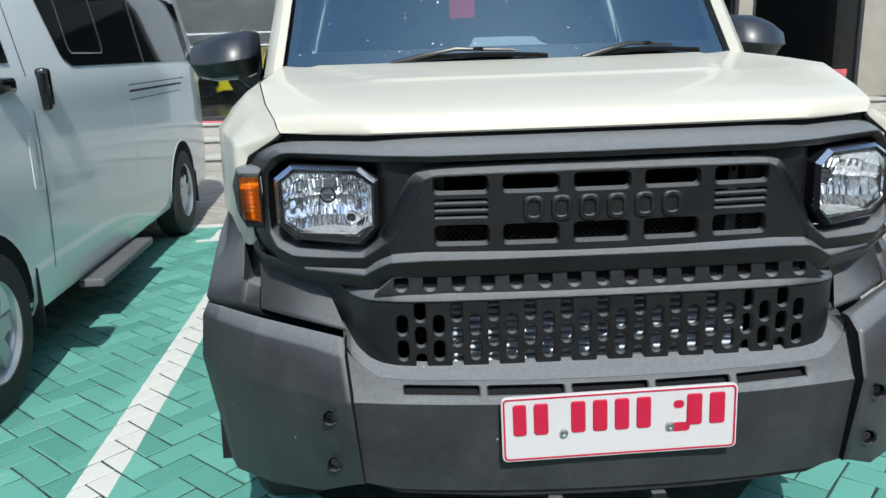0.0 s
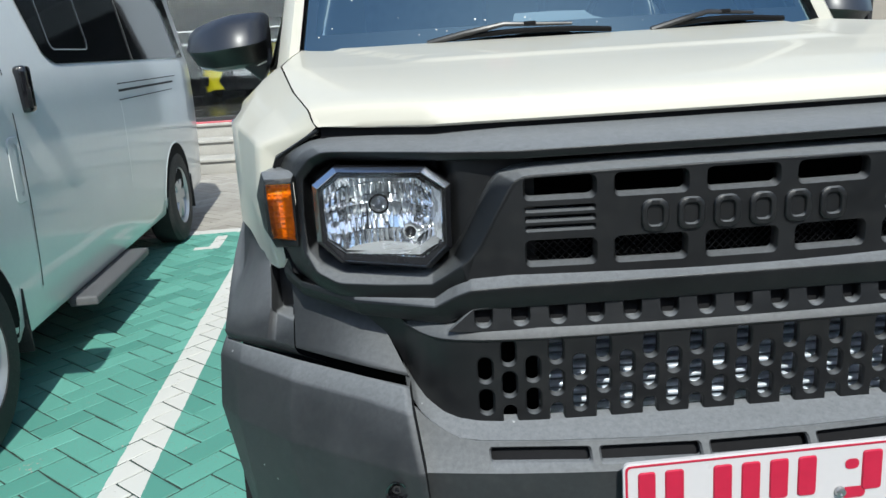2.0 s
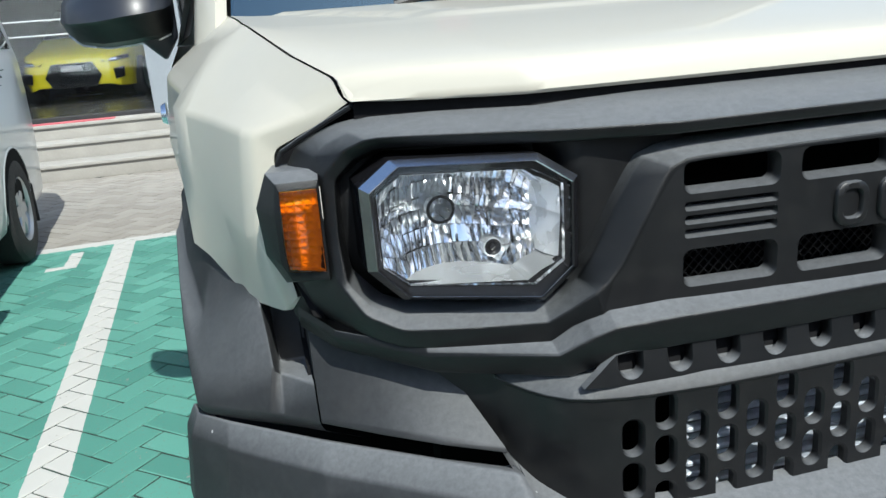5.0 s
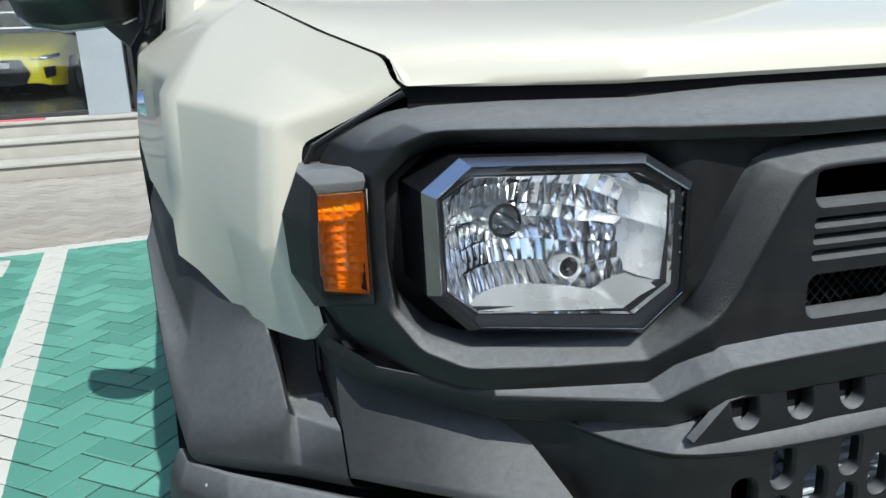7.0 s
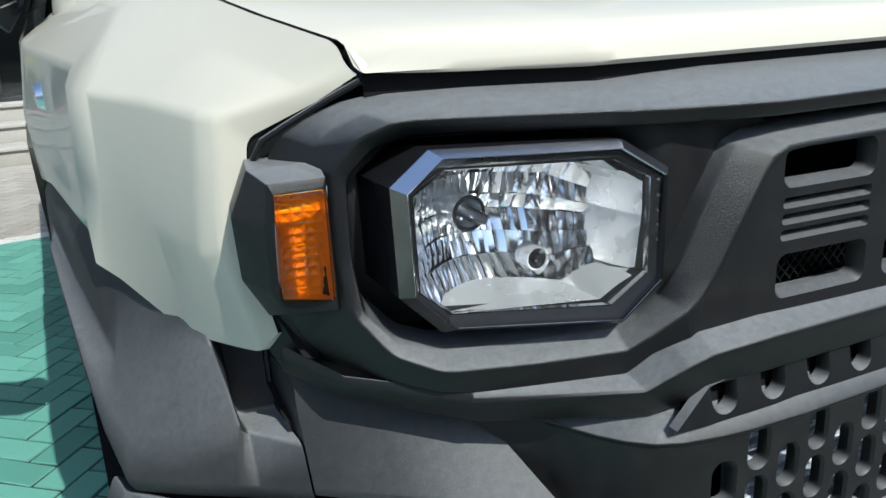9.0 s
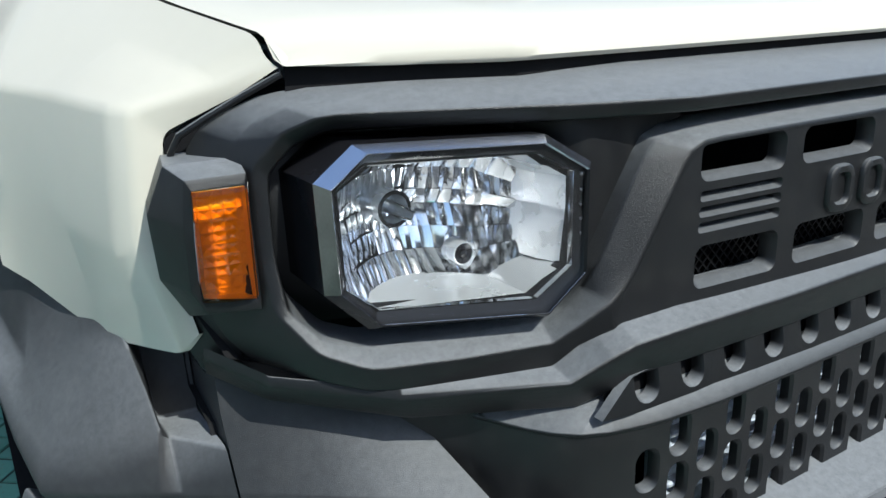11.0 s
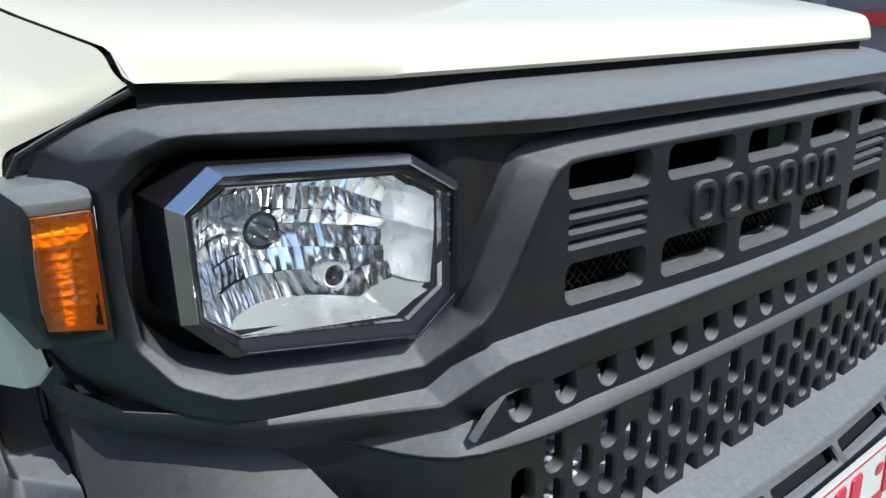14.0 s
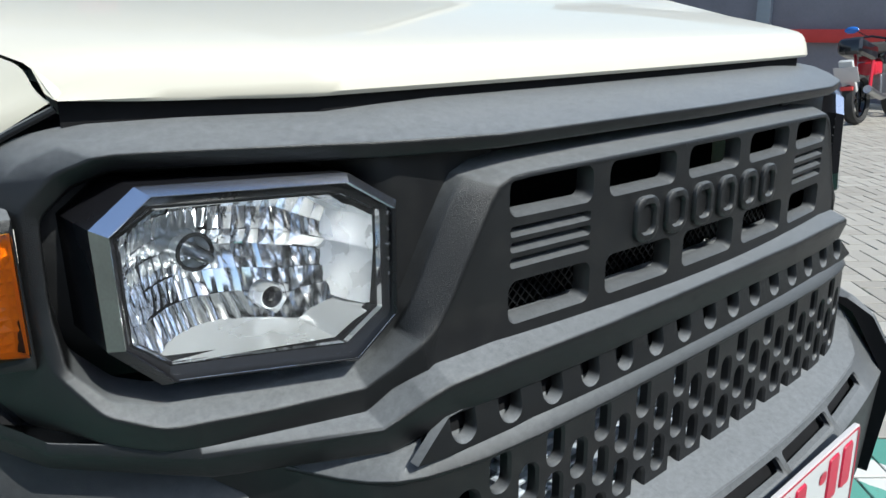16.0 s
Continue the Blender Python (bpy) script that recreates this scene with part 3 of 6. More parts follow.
outline = [(-0.460, 0.868), (-0.487, 0.868), (-0.497, 0.872), (-0.535, 0.893), (-0.585, 0.900), (-0.555, 0.872), (-0.525, 0.846), (-0.508, 0.815), (-0.490, 0.783), (-0.470, 0.758), (-0.445, 0.740), (-0.42, 0.731), (-0.395, 0.728)]
outline_end = list(outline)
outline = outline + [(x / 20, 0.727) for x in range(-7, 8)] + [(-a, b) for a, b in outline_end[::-1]]
outline = outline + [(x / 40, 0.868) for x in range(17, -18, -1)]
holes = []
PITCH = 0.0346
for k in range(-11, 12):
    x = k * PITCH
    for z in ((0.8205, 0.7700) if k % 2 else (0.8475, 0.7975, 0.7475)):
        h = 0.0425 if z > 0.76 else 0.036
        holes.append((rrect(x, z, 0.0255, h + 0.002, 0.0127, 5), rrect(x, z - 0.0005, 0.0210, h - 0.003, 0.0104, 5)))
extra = [(s * x, z) for s in (-1, 1) for x in (0.42, 0.432, 0.442, 0.451, 0.46, 0.467, 0.474, 0.480, 0.487, 0.492, 0.498) for z in (0.770, 0.79, 0.81, 0.83, 0.85) if not (x > 0.48 and z < 0.785)]
bumper = part("bumper_grille", panel(outline, holes, perf_y, 0.009, extra, rim=0.003), plastic_smooth, truck, "perforated black plastic lower grille", 35)

LIP_FRONT = [(x, perf_y(x) - 0.003, 0.8685) for x in (0, 0.1, 0.2, 0.3, 0.36, 0.39, 0.42, 0.442, 0.46, 0.474, 0.487, 0.497)]
LIP_BACK = [(x, perf_y(x) + 0.009, 0.8825) for x in (0, 0.1, 0.2, 0.3, 0.36)] + [(0.387, 0.002, 0.8825), (0.407, 0.010, 0.883), (0.419, 0.020, 0.883), (0.430, 0.031, 0.883), (0.447, 0.048, 0.881), (0.472, 0.077, 0.876), (0.496, 0.100, 0.870)]
lip = [[(x, y + 0.06, z + 0.012) for x, y, z in LIP_BACK], LIP_BACK, LIP_FRONT, [(x, y + 0.0015, z - 0.0035) for x, y, z in LIP_FRONT], [(x, y + 0.012, z - 0.005) for x, y, z in LIP_FRONT]]
part("grille_lip", strip([sym(r) for r in lip]), plastic, truck, "moulded black lip above the perforated panel", 30, soft=0.0015)

def face_y(x, z):
    b = 0.05 * (abs(x) / 0.48) ** 2.2
    if z > 0.690:
        return -0.098 + (z - 0.690) * 0.85 + b
    return -0.098 + (0.690 - z) * 0.06 + b * 0.9


SX = ((0.0, 0.738), (0.15, 0.738), (0.30, 0.738), (0.395, 0.739), (0.430, 0.744), (0.462, 0.756), (0.486, 0.774), (0.502, 0.798))
shelf = [[(x, perf_y(x, z) + 0.012, z + 0.004) for x, z in SX],
         [(x, perf_y(x, z) - 0.006, z - 0.001) for x, z in SX],
         [(x * 0.99, face_y(x, 0.724) + 0.001 if x < 0.44 else min(perf_y(x, z) - 0.03, face_y(x, 0.724) + (z - 0.738) * 0.8), 0.7245 if x < 0.42 else z - 0.016) for x, z in SX]]
part("bumper_shelf", strip([sym(r) for r in shelf]), bumper_plastic, truck, "black moulded bumper shelf", 30, soft=0.003)


top = [(x / 20, 0.7235) for x in range(-8, 9)]
outline = [(-0.500, 0.768), (-0.492, 0.69), (-0.488, 0.62), (-0.484, 0.52)] + [(x / 20, 0.507) for x in range(-8, 9)] + [(0.484, 0.52), (0.488, 0.62), (0.492, 0.69), (0.500, 0.768), (0.470, 0.748), (0.44, 0.733), (0.42, 0.728)] + top[::-1] + [(-0.42, 0.728), (-0.44, 0.733), (-0.470, 0.748)]
holes = []
for k in range(5):
    x = -0.312 + 0.156 * k
    holes.append((rrect(x, 0.7075, 0.146, 0.0205, 0.005, 3), rrect(x, 0.7075, 0.140, 0.0165, 0.004, 3)))
extra = [(x / 20, z) for x in range(-9, 10) for z in (0.66, 0.60, 0.55)] + [(x / 100, 0.690) for x in range(-46, 47)]
extra += [(s * x, z) for s in (-1, 1) for x in (0.405, 0.42, 0.44, 0.46, 0.475) for z in (0.706, 0.720)] + [(s * 0.475, z) for s in (-1, 1) for z in (0.60, 0.735, 0.748)]
front = part("bumper_face", panel(outline, holes, face_y, 0.008, extra, rim=0.003), bumper_plastic, truck, "matt black plastic bumper face", 20)
# dark sheet added behind the slots as their shade
part("slot_backing", strip([sym([(x, face_y(x, z) + 0.022, z) for x in (0, 0.1, 0.2, 0.3, 0.40)]) for z in (0.692, 0.722)]), dark_void, truck)
rails = [sym([(0, y0, z), (0.2, y0 + 0.006, z), (0.40, y0 + 0.03, z + 0.004), (0.47, y0 + 0.06, z + 0.012)]) for y0, z in ((-0.04, 0.503), (-0.075, 0.500), (-0.078, 0.490), (-0.06, 0.484), (0.05, 0.484))]
lower = part("lower_lip", strip(rails), plastic_smooth, truck, "black lower bumper lip", 30)
for s in (-1, 1):
    part("bracket", box(0.03, 0.05, 0.03, (s * 0.10, -0.055, 0.468), 0.006), plastic_smooth, lower)

# number plate
plate = new("number_plate")
plate.parent = truck
plate.location = (0.010, -0.112, 0.653)
plate.rotation_euler = (0, radians(-1.2), 0)
plate["label"] = "white metal number plate with red characters"
bm = bmesh.new()
lp = rrect(0, 0, 0.432, 0.128, 0.010, 5)
lp2 = rrect(0, 0, 0.426, 0.122, 0.008, 5)
strip([[(x, 0.004, z) for x, z in lp], [(x, -0.001, z) for x, z in lp], [(x, -0.002, z) for x, z in lp2]], bm, closed=True)
bm.faces.new([bm.verts.new((x, -0.0012, z)) for x, z in lp2])
part("plate_sheet", bm, plate_white, plate)
part("plate_edge", strip([[(x, -0.0023, z) for x, z in rrect(0, 0, 0.4265, 0.1225, 0.008, 5)], [(x, -0.0026, z) for x, z in rrect(0, 0, 0.4255, 0.1215, 0.008, 5)],
                          [(x, -0.0023, z) for x, z in rrect(0, 0, 0.4195, 0.1155, 0.006, 5)]], closed=True), plate_red, plate, "red painted rim")
x = -0.199
for w in (0.032, 0.034, None, 0.034, 0.034, 0.034, 0.034, None, 0.036, 0.036):
    if w is None:
        x += 0.028 if x < 0 else 0.052
        continue
    bm = bmesh.new()
    a, b = rrect(x + w / 2, 0.018, w - 0.007, 0.062, 0.005, 3), rrect(x + w / 2, 0.018, w - 0.010, 0.059, 0.005, 3)
    strip([[(p, -0.0015, q) for p, q in a], [(p, -0.0038, q) for p, q in b]], bm, closed=True)
    bm.faces.new([bm.verts.new((p, -0.0038, q)) for p, q in b])
    part("character_bar", bm, plate_red, plate, "red embossed bar")
    x += w + 0.006
for bx in (-0.103, 0.092):
    part("plate_screw", lathe([(0, 0.008), (-0.005, 0.007), (-0.006, 0.004), (-0.004, 0.0001)], (bx, -0.002, -0.012), "y", 16), steel, plate, "zinc plate screw")
for q in ((0.108, 0.030, 0.020, 0.016), (0.112, -0.015, 0.034, 0.018)):
    bm = bmesh.new()
    bm.faces.new([bm.verts.new((p, -0.0022, r)) for p, r in rrect(q[0], q[1], q[2], q[3], 0.007, 4)])
    part("paint_patch", bm, plate_red, plate, "smeared red paint")

# ledge with the row of holes
def row_y(x, z):
    return -0.009 + 0.012 * (abs(x) / 0.40) ** 2 + (z - 0.9) * 0.20


outline = [(-0.430, 0.8825)] + [(x / 20, 0.880) for x in range(-8, 9)] + [(0.430, 0.8825), (0.394, 0.911)] + [(x / 20, 0.918) for x in range(7, -8, -1)] + [(-0.394, 0.911)]
holes = []
for k in range(-7, 8):
    x = k * 0.0541
    loop = lambda w, t, b: [(x - w, t)] + [(x - w * math.cos(a), b + w - w * math.sin(a)) for a in [math.pi * i / 8 for i in range(9)]] + [(x + w, t)]
    holes.append((loop(0.0140, 0.9120, 0.8845), loop(0.0122, 0.9110, 0.8864)))
part("ledge_panel", panel(outline, holes, row_y, 0.010, (), rim=0.003), plastic, truck, "black strip with a row of holes", 35)
# dark sheet that stands for the shade inside the row of holes
part("ledge_backing", strip([sym([(x, row_y(x, z) + 0.020, z) for x in (0, 0.1, 0.2, 0.3, 0.41)]) for z in (0.876, 0.922)]), dark_void, truck)

# lamp and grille frame: rails run from the middle over the lamp, round its outside and back along the bottom
def grille_y(x, z=0.0):
    return 0.0 + 0.018 * (abs(x) / 0.35) ** 2


# the crest under the lamp climbs on as the rolled edge of the grille panel: height by half width
CREST = [(0.404, 0.974), (0.391, 0.984), (0.379, 0.999), (0.368, 1.018), (0.350, 1.052), (0.333, 1.084), (0.325, 1.094), (0.311, 1.1005), (0.29, 1.102), (0.2, 1.1035), (0.1, 1.1045), (0, 1.105)]
RAMP = [(0.414, 0.048, 0.984), (0.408, 0.043, 0.996), (0.402, 0.041, 1.006), (0.392, 0.040, 1.024), (0.375, 0.040, 1.056), (0.357, 0.040, 1.087), (0.344, 0.040, 1.102), (0.318, 0.037, 1.1095), (0.29, 0.034, 1.111), (0.2, 0.028, 1.113), (0.1, 0.026, 1.114), (0, 0.026, 1.1145)]
crest = [(x, grille_y(x) - 0.0008, z) for x, z in CREST]
flange = [(0.400, 0.0215, 0.950)] + [(max(0.0, x - (0.0042 if z < 1.095 else 0.002 if x > 0.3 else 0)), grille_y(x) - 0.0008, z - (0.0042 if z > 1.08 else 0)) for x, z in CREST[1:]]
RING_OUTER = [(0, 0.105, 1.162), (0.32, 0.112, 1.162), (0.42, 0.13, 1.161), (0.605, 0.192, 1.157), (0.655, 0.212, 1.138), (0.682, 0.226, 1.116), (0.692, 0.236, 1.03), (0.688, 0.222, 0.985), (0.666, 0.183, 0.932), (0.6, 0.14, 0.915), (0.52, 0.105, 0.913), (0.448, 0.075, 0.915), (0.425, 0.065, 0.935)] + flange
RING_INNER = [(0, 0.004, 1.137), (0.32, 0.014, 1.137), (0.415, 0.040, 1.138), (0.600, 0.128, 1.139), (0.628, 0.150, 1.125), (0.650, 0.162, 1.100), (0.652, 0.160, 1.03), (0.648, 0.146, 0.985), (0.626, 0.116, 0.954), (0.592, 0.094, 0.940), (0.52, 0.068, 0.940), (0.449, 0.042, 0.943), (0.428, 0.032, 0.957)] + crest
RING_MID = [lerp(a, b, 0.55) for a, b in zip(RING_OUTER[:9], RING_INNER[:9])]
RING_MID = [(x, y - 0.004, z + (0.003 if i < 5 else 0)) for i, (x, y, z) in enumerate(RING_MID)]
RING_MID[8] = (0.648, 0.150, 0.936)
RING_MID += [(0.596, 0.098, 0.917), (0.52, 0.072, 0.915), (0.447, 0.047, 0.917), (0.425, 0.037, 0.936)] + flange
RING_STEP = [(0, 0.007, 1.125), (0.32, 0.017, 1.125), (0.42, 0.045, 1.125), (0.592, 0.138, 1.126), (0.616, 0.154, 1.115), (0.638, 0.158, 1.094), (0.641, 0.152, 1.03), (0.638, 0.142, 0.985), (0.618, 0.124, 0.961), (0.584, 0.112, 0.950), (0.52, 0.092, 0.951), (0.446, 0.064, 0.955), (0.430, 0.054, 0.966)] + RAMP
RING_FLOOR = [(0, 0.05, 1.121), (0.32, 0.06, 1.121), (0.42, 0.09, 1.121), (0.578, 0.172, 1.119), (0.604, 0.185, 1.109), (0.629, 0.195, 1.089), (0.632, 0.19, 1.03), (0.628, 0.178, 0.99), (0.600, 0.172, 0.958), (0.572, 0.16, 0.948), (0.5, 0.14, 0.949), (0.440, 0.10, 0.957), (0.428, 0.08, 0.970)] + [(x + 0.004, y + 0.03, z + 0.002) for x, y, z in RAMP[:-1]] + [(0, 0.056, 1.1165)]


def eased(rail, w):
    """Rounds the corners of a rail from the third station to the eleventh: w of the way to the neighbours."""
    out = []
    for i, p in enumerate(rail):
        if 2 <= i <= 10:
            a, b = lerp(p, rail[i - 1], w), lerp(p, rail[i + 1], w)
            out += [a, lerp(lerp(a, b, 0.5), p, 0.5), b]
        else:
            out.append(p)
    return out


RING = [eased(RING_OUTER, 0.40), eased(RING_MID, 0.40), eased(RING_INNER, 0.16), eased(RING_STEP, 0.14), eased(RING_FLOOR, 0.14)]
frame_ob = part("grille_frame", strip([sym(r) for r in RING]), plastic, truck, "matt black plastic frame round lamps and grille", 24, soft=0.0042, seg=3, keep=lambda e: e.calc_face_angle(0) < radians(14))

gap = [[(x * 1.008 + 0.004 * (x > 0.62), y + 0.020, z + 0.001 * (z > 1.1)) for x, y, z in RING_OUTER[:10]], [(x * 0.985, y + 0.012, z - 0.004) for x, y, z in RING_OUTER[:10]]]
part("frame_gap", strip([sym(r) for r in gap]), dark_void, truck)
# soft seal in the joint between fender and frame
for s in (-1, 1):
    part("joint_seal", tube([(s * x, y, z) for x, y, z in ((0.609, 0.186, 1.1665), (0.636, 0.200, 1.1515), (0.665, 0.213, 1.1345), (0.6855, 0.223, 1.1215), (0.692, 0.230, 1.107), (0.6955, 0.236, 1.06))], 0.0030, 8), plastic, truck, "thin black rubber joint seal")

TRIM_BACK = [(0, 0.05, 0.960), (0.2, 0.052, 0.960), (0.33, 0.056, 0.960), (0.392, 0.064, 0.956), (0.412, 0.075, 0.948), (0.446, 0.09, 0.905), (0.57, 0.13, 0.893), (0.660, 0.190, 0.903), (0.690, 0.235, 0.915)]
TRIM_TOP = [(0, 0.010, 0.958), (0.2, 0.011, 0.958), (0.33, 0.018, 0.958), (0.392, 0.024, 0.954), (0.412, 0.035, 0.946), (0.446, 0.050, 0.921), (0.57, 0.0895, 0.920), (0.658, 0.1535, 0.931), (0.691, 0.213, 0.943)]
TRIM_RIDGE = [(0, -0.013, 0.947), (0.2, -0.012, 0.947), (0.33, -0.006, 0.947), (0.394, 0.0, 0.944), (0.415, 0.007, 0.935), (0.448, 0.022, 0.916), (0.57, 0.0885, 0.912), (0.658, 0.152, 0.925), (0.692, 0.212, 0.936)]
TRIM_EDGE = [(x, y - 0.001, z - 0.004) for x, y, z in TRIM_RIDGE]
TRIM_FOOT = [(0, -0.010, 0.9135), (0.2, -0.009, 0.9135), (0.33, -0.002, 0.9125), (0.390, 0.008, 0.909), (0.405, 0.014, 0.899), (0.432, 0.030, 0.884), (0.56, 0.094, 0.886), (0.656, 0.166, 0.902), (0.690, 0.222, 0.914)]
TRIM_UNDER = [(x, y + 0.05, z - 0.002) for x, y, z in TRIM_FOOT]
TRIM = [TRIM_BACK, TRIM_TOP, TRIM_RIDGE, TRIM_EDGE, TRIM_FOOT, TRIM_UNDER]
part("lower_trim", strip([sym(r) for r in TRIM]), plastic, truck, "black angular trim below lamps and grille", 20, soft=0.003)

# recess beside and round the lamps
for s in (-1, 1):
    bm = strip([[(s * x, y, z) for x, y in ((0.290, 0.060), (0.36, 0.053), (0.400, 0.056), (0.414, 0.066), (0.426, 0.100), (0.434, 0.150), (0.50, 0.215), (0.64, 0.24))] for z in (1.126, 1.06, 1.0, 0.942)])
    part("lamp_well", bm, plastic_smooth, truck, "black recess round the lamp", 40)


for s in (-1, 1):
    f = lambda pts: [(s * -p[0], p[1], p[2]) for p in pts]
    fill = strip([f([(-0.694, 0.236, 1.00), (-0.702, 0.246, 0.945), (-0.690, 0.228, 0.915)]), f([(-0.672, 0.206, 0.975), (-0.664, 0.198, 0.943), (-0.662, 0.194, 0.910)])])
    part("frame_foot", fill, plastic, frame_ob, "", 30)

half = [(-x, z) for x, z in CREST[1:-1]]
outline = [(-0.400, 0.949)] + [(x / 20, 0.949) for x in range(-7, 8)] + [(0.400, 0.949)] + [(-x, z) for x, z in half] + [(0, 1.105)] + half[::-1]
COLS = [(-0.312, -0.211), (-0.185, -0.081), (-0.054, 0.050), (0.077, 0.181), (0.209, 0.312)]
holes = []
for i, (a, b) in enumerate(COLS):
    c, w = (a + b) / 2, b - a
    for z0, z1 in ((1.066, 1.0985), (0.969, 1.007)):
        holes.append((rrect(c, (z0 + z1) / 2 - 0.0008, w + 0.003, z1 - z0 + 0.002, 0.010, 5), rrect(c, (z0 + z1) / 2 + 0.0012, w - 0.004, z1 - z0 - 0.004, 0.008, 5)))
    if i in (0, 4):
        for z in (1.0525, 1.0385, 1.0245):
            holes.append((rrect(c, z - 0.0008, w, 0.0095, 0.0030, 2), rrect(c, z + 0.0006, w - 0.006, 0.0055, 0.002, 2)))
extra = [(x / 20, 1.04) for x in range(-3, 4)]
bm = panel(outline, holes, grille_y, 0.010, extra, rim=0.007)
grille = part("grille", bm, plastic_smooth, truck, "black plastic grille with oblong slots", 40)
# raised badge of six plain blocks
for k in range(6):
    c = -0.1285 + k * 0.0514
    bm = bmesh.new()
    loops = []
    for g, d in ((0.0, 0.0005), (-0.0004, -0.0035), (-0.0018, -0.0050)):
        loops.append([(x, grille_y(x, z) + d, z) for x, z in rrect(c, 1.0345, 0.039 + 2 * g, 0.047 + 2 * g, 0.014, 5)])
    strip(loops, bm, closed=True)
    inner = []
    for g, d in ((0.0, -0.0050), (-0.0012, -0.0035), (-0.0016, 0.0004)):
        inner.append([(x, grille_y(x, z) + d, z) for x, z in rrect(c, 1.0345, 0.024 + 2 * g, 0.032 + 2 * g, 0.008, 5)])
    strip([loops[-1], inner[0]], bm, closed=True)
    strip(inner, bm, closed=True)
    part("badge_block", bm, plastic_smooth, grille, "raised black badge block", 40)

# what lies behind the openings
part("engine_bay", box(1.05, 0.05, 0.62, (0, 0.30, 0.86)), dark_void, truck)
part("bay_floor", box(1.05, 0.30, 0.02, (0, 0.16, 0.53)), dark_void, truck)
part("bay_top", box(1.05, 0.16, 0.01, (0, 0.23, 1.13)), dark_void, truck)
fin = mat("condenser_fins", (0.55, 0.60, 0.68), 0.40, metal=0.3, var=0.3, scale=60)
core = mat("condenser_core", (0.22, 0.24, 0.27), 0.45, metal=0.3, var=0.35, scale=90)
cond = part("condenser", box(0.60, 0.012, 0.26, (0.01, 0.074, 0.80), 0.0), core, truck, "grey finned condenser")
for k in range(16):
    part("condenser_tube", box(0.585, 0.014, 0.0068, (0.01, 0.060, 0.672 + k * 0.0148), 0.002, seg=1), fin, cond, "grey aluminium condenser tube")
bracket_grey = mat("grey_bracket_paint", (0.035, 0.035, 0.037), 0.5, var=0.15)
for x in (0.262,):
    br = bmesh.new()
    lp = [(x - 0.010, 0.955), (x + 0.010, 0.955), (x + 0.008, 1.118), (x - 0.008, 1.118)]
    panel(lp, [(rrect(x, 1.086, 0.007, 0.010, 0.003, 3), rrect(x, 1.086, 0.007, 0.010, 0.003, 3))], lambda px, pz: 0.050, 0.004, bm=br)
    part("bracket", br, bracket_grey, grille, "grey metal bracket with a hole behind the slots")
# lattice behind the lower slots
lattice = bmesh.new()
for k in range(-52, 53):
    for s in (-1, 1):
        x = k * 0.012
        a, b = (x - s * 0.024, 0.055, 0.945), (x + s * 0.024, 0.055, 0.993)
        if max(abs(a[0]), abs(b[0])) < 0.34:
            tube([a, b], 0.0010, 4, lattice, cap=False)
part("mesh_screen", lattice, mesh_grey, grille, "fine black diamond mesh")

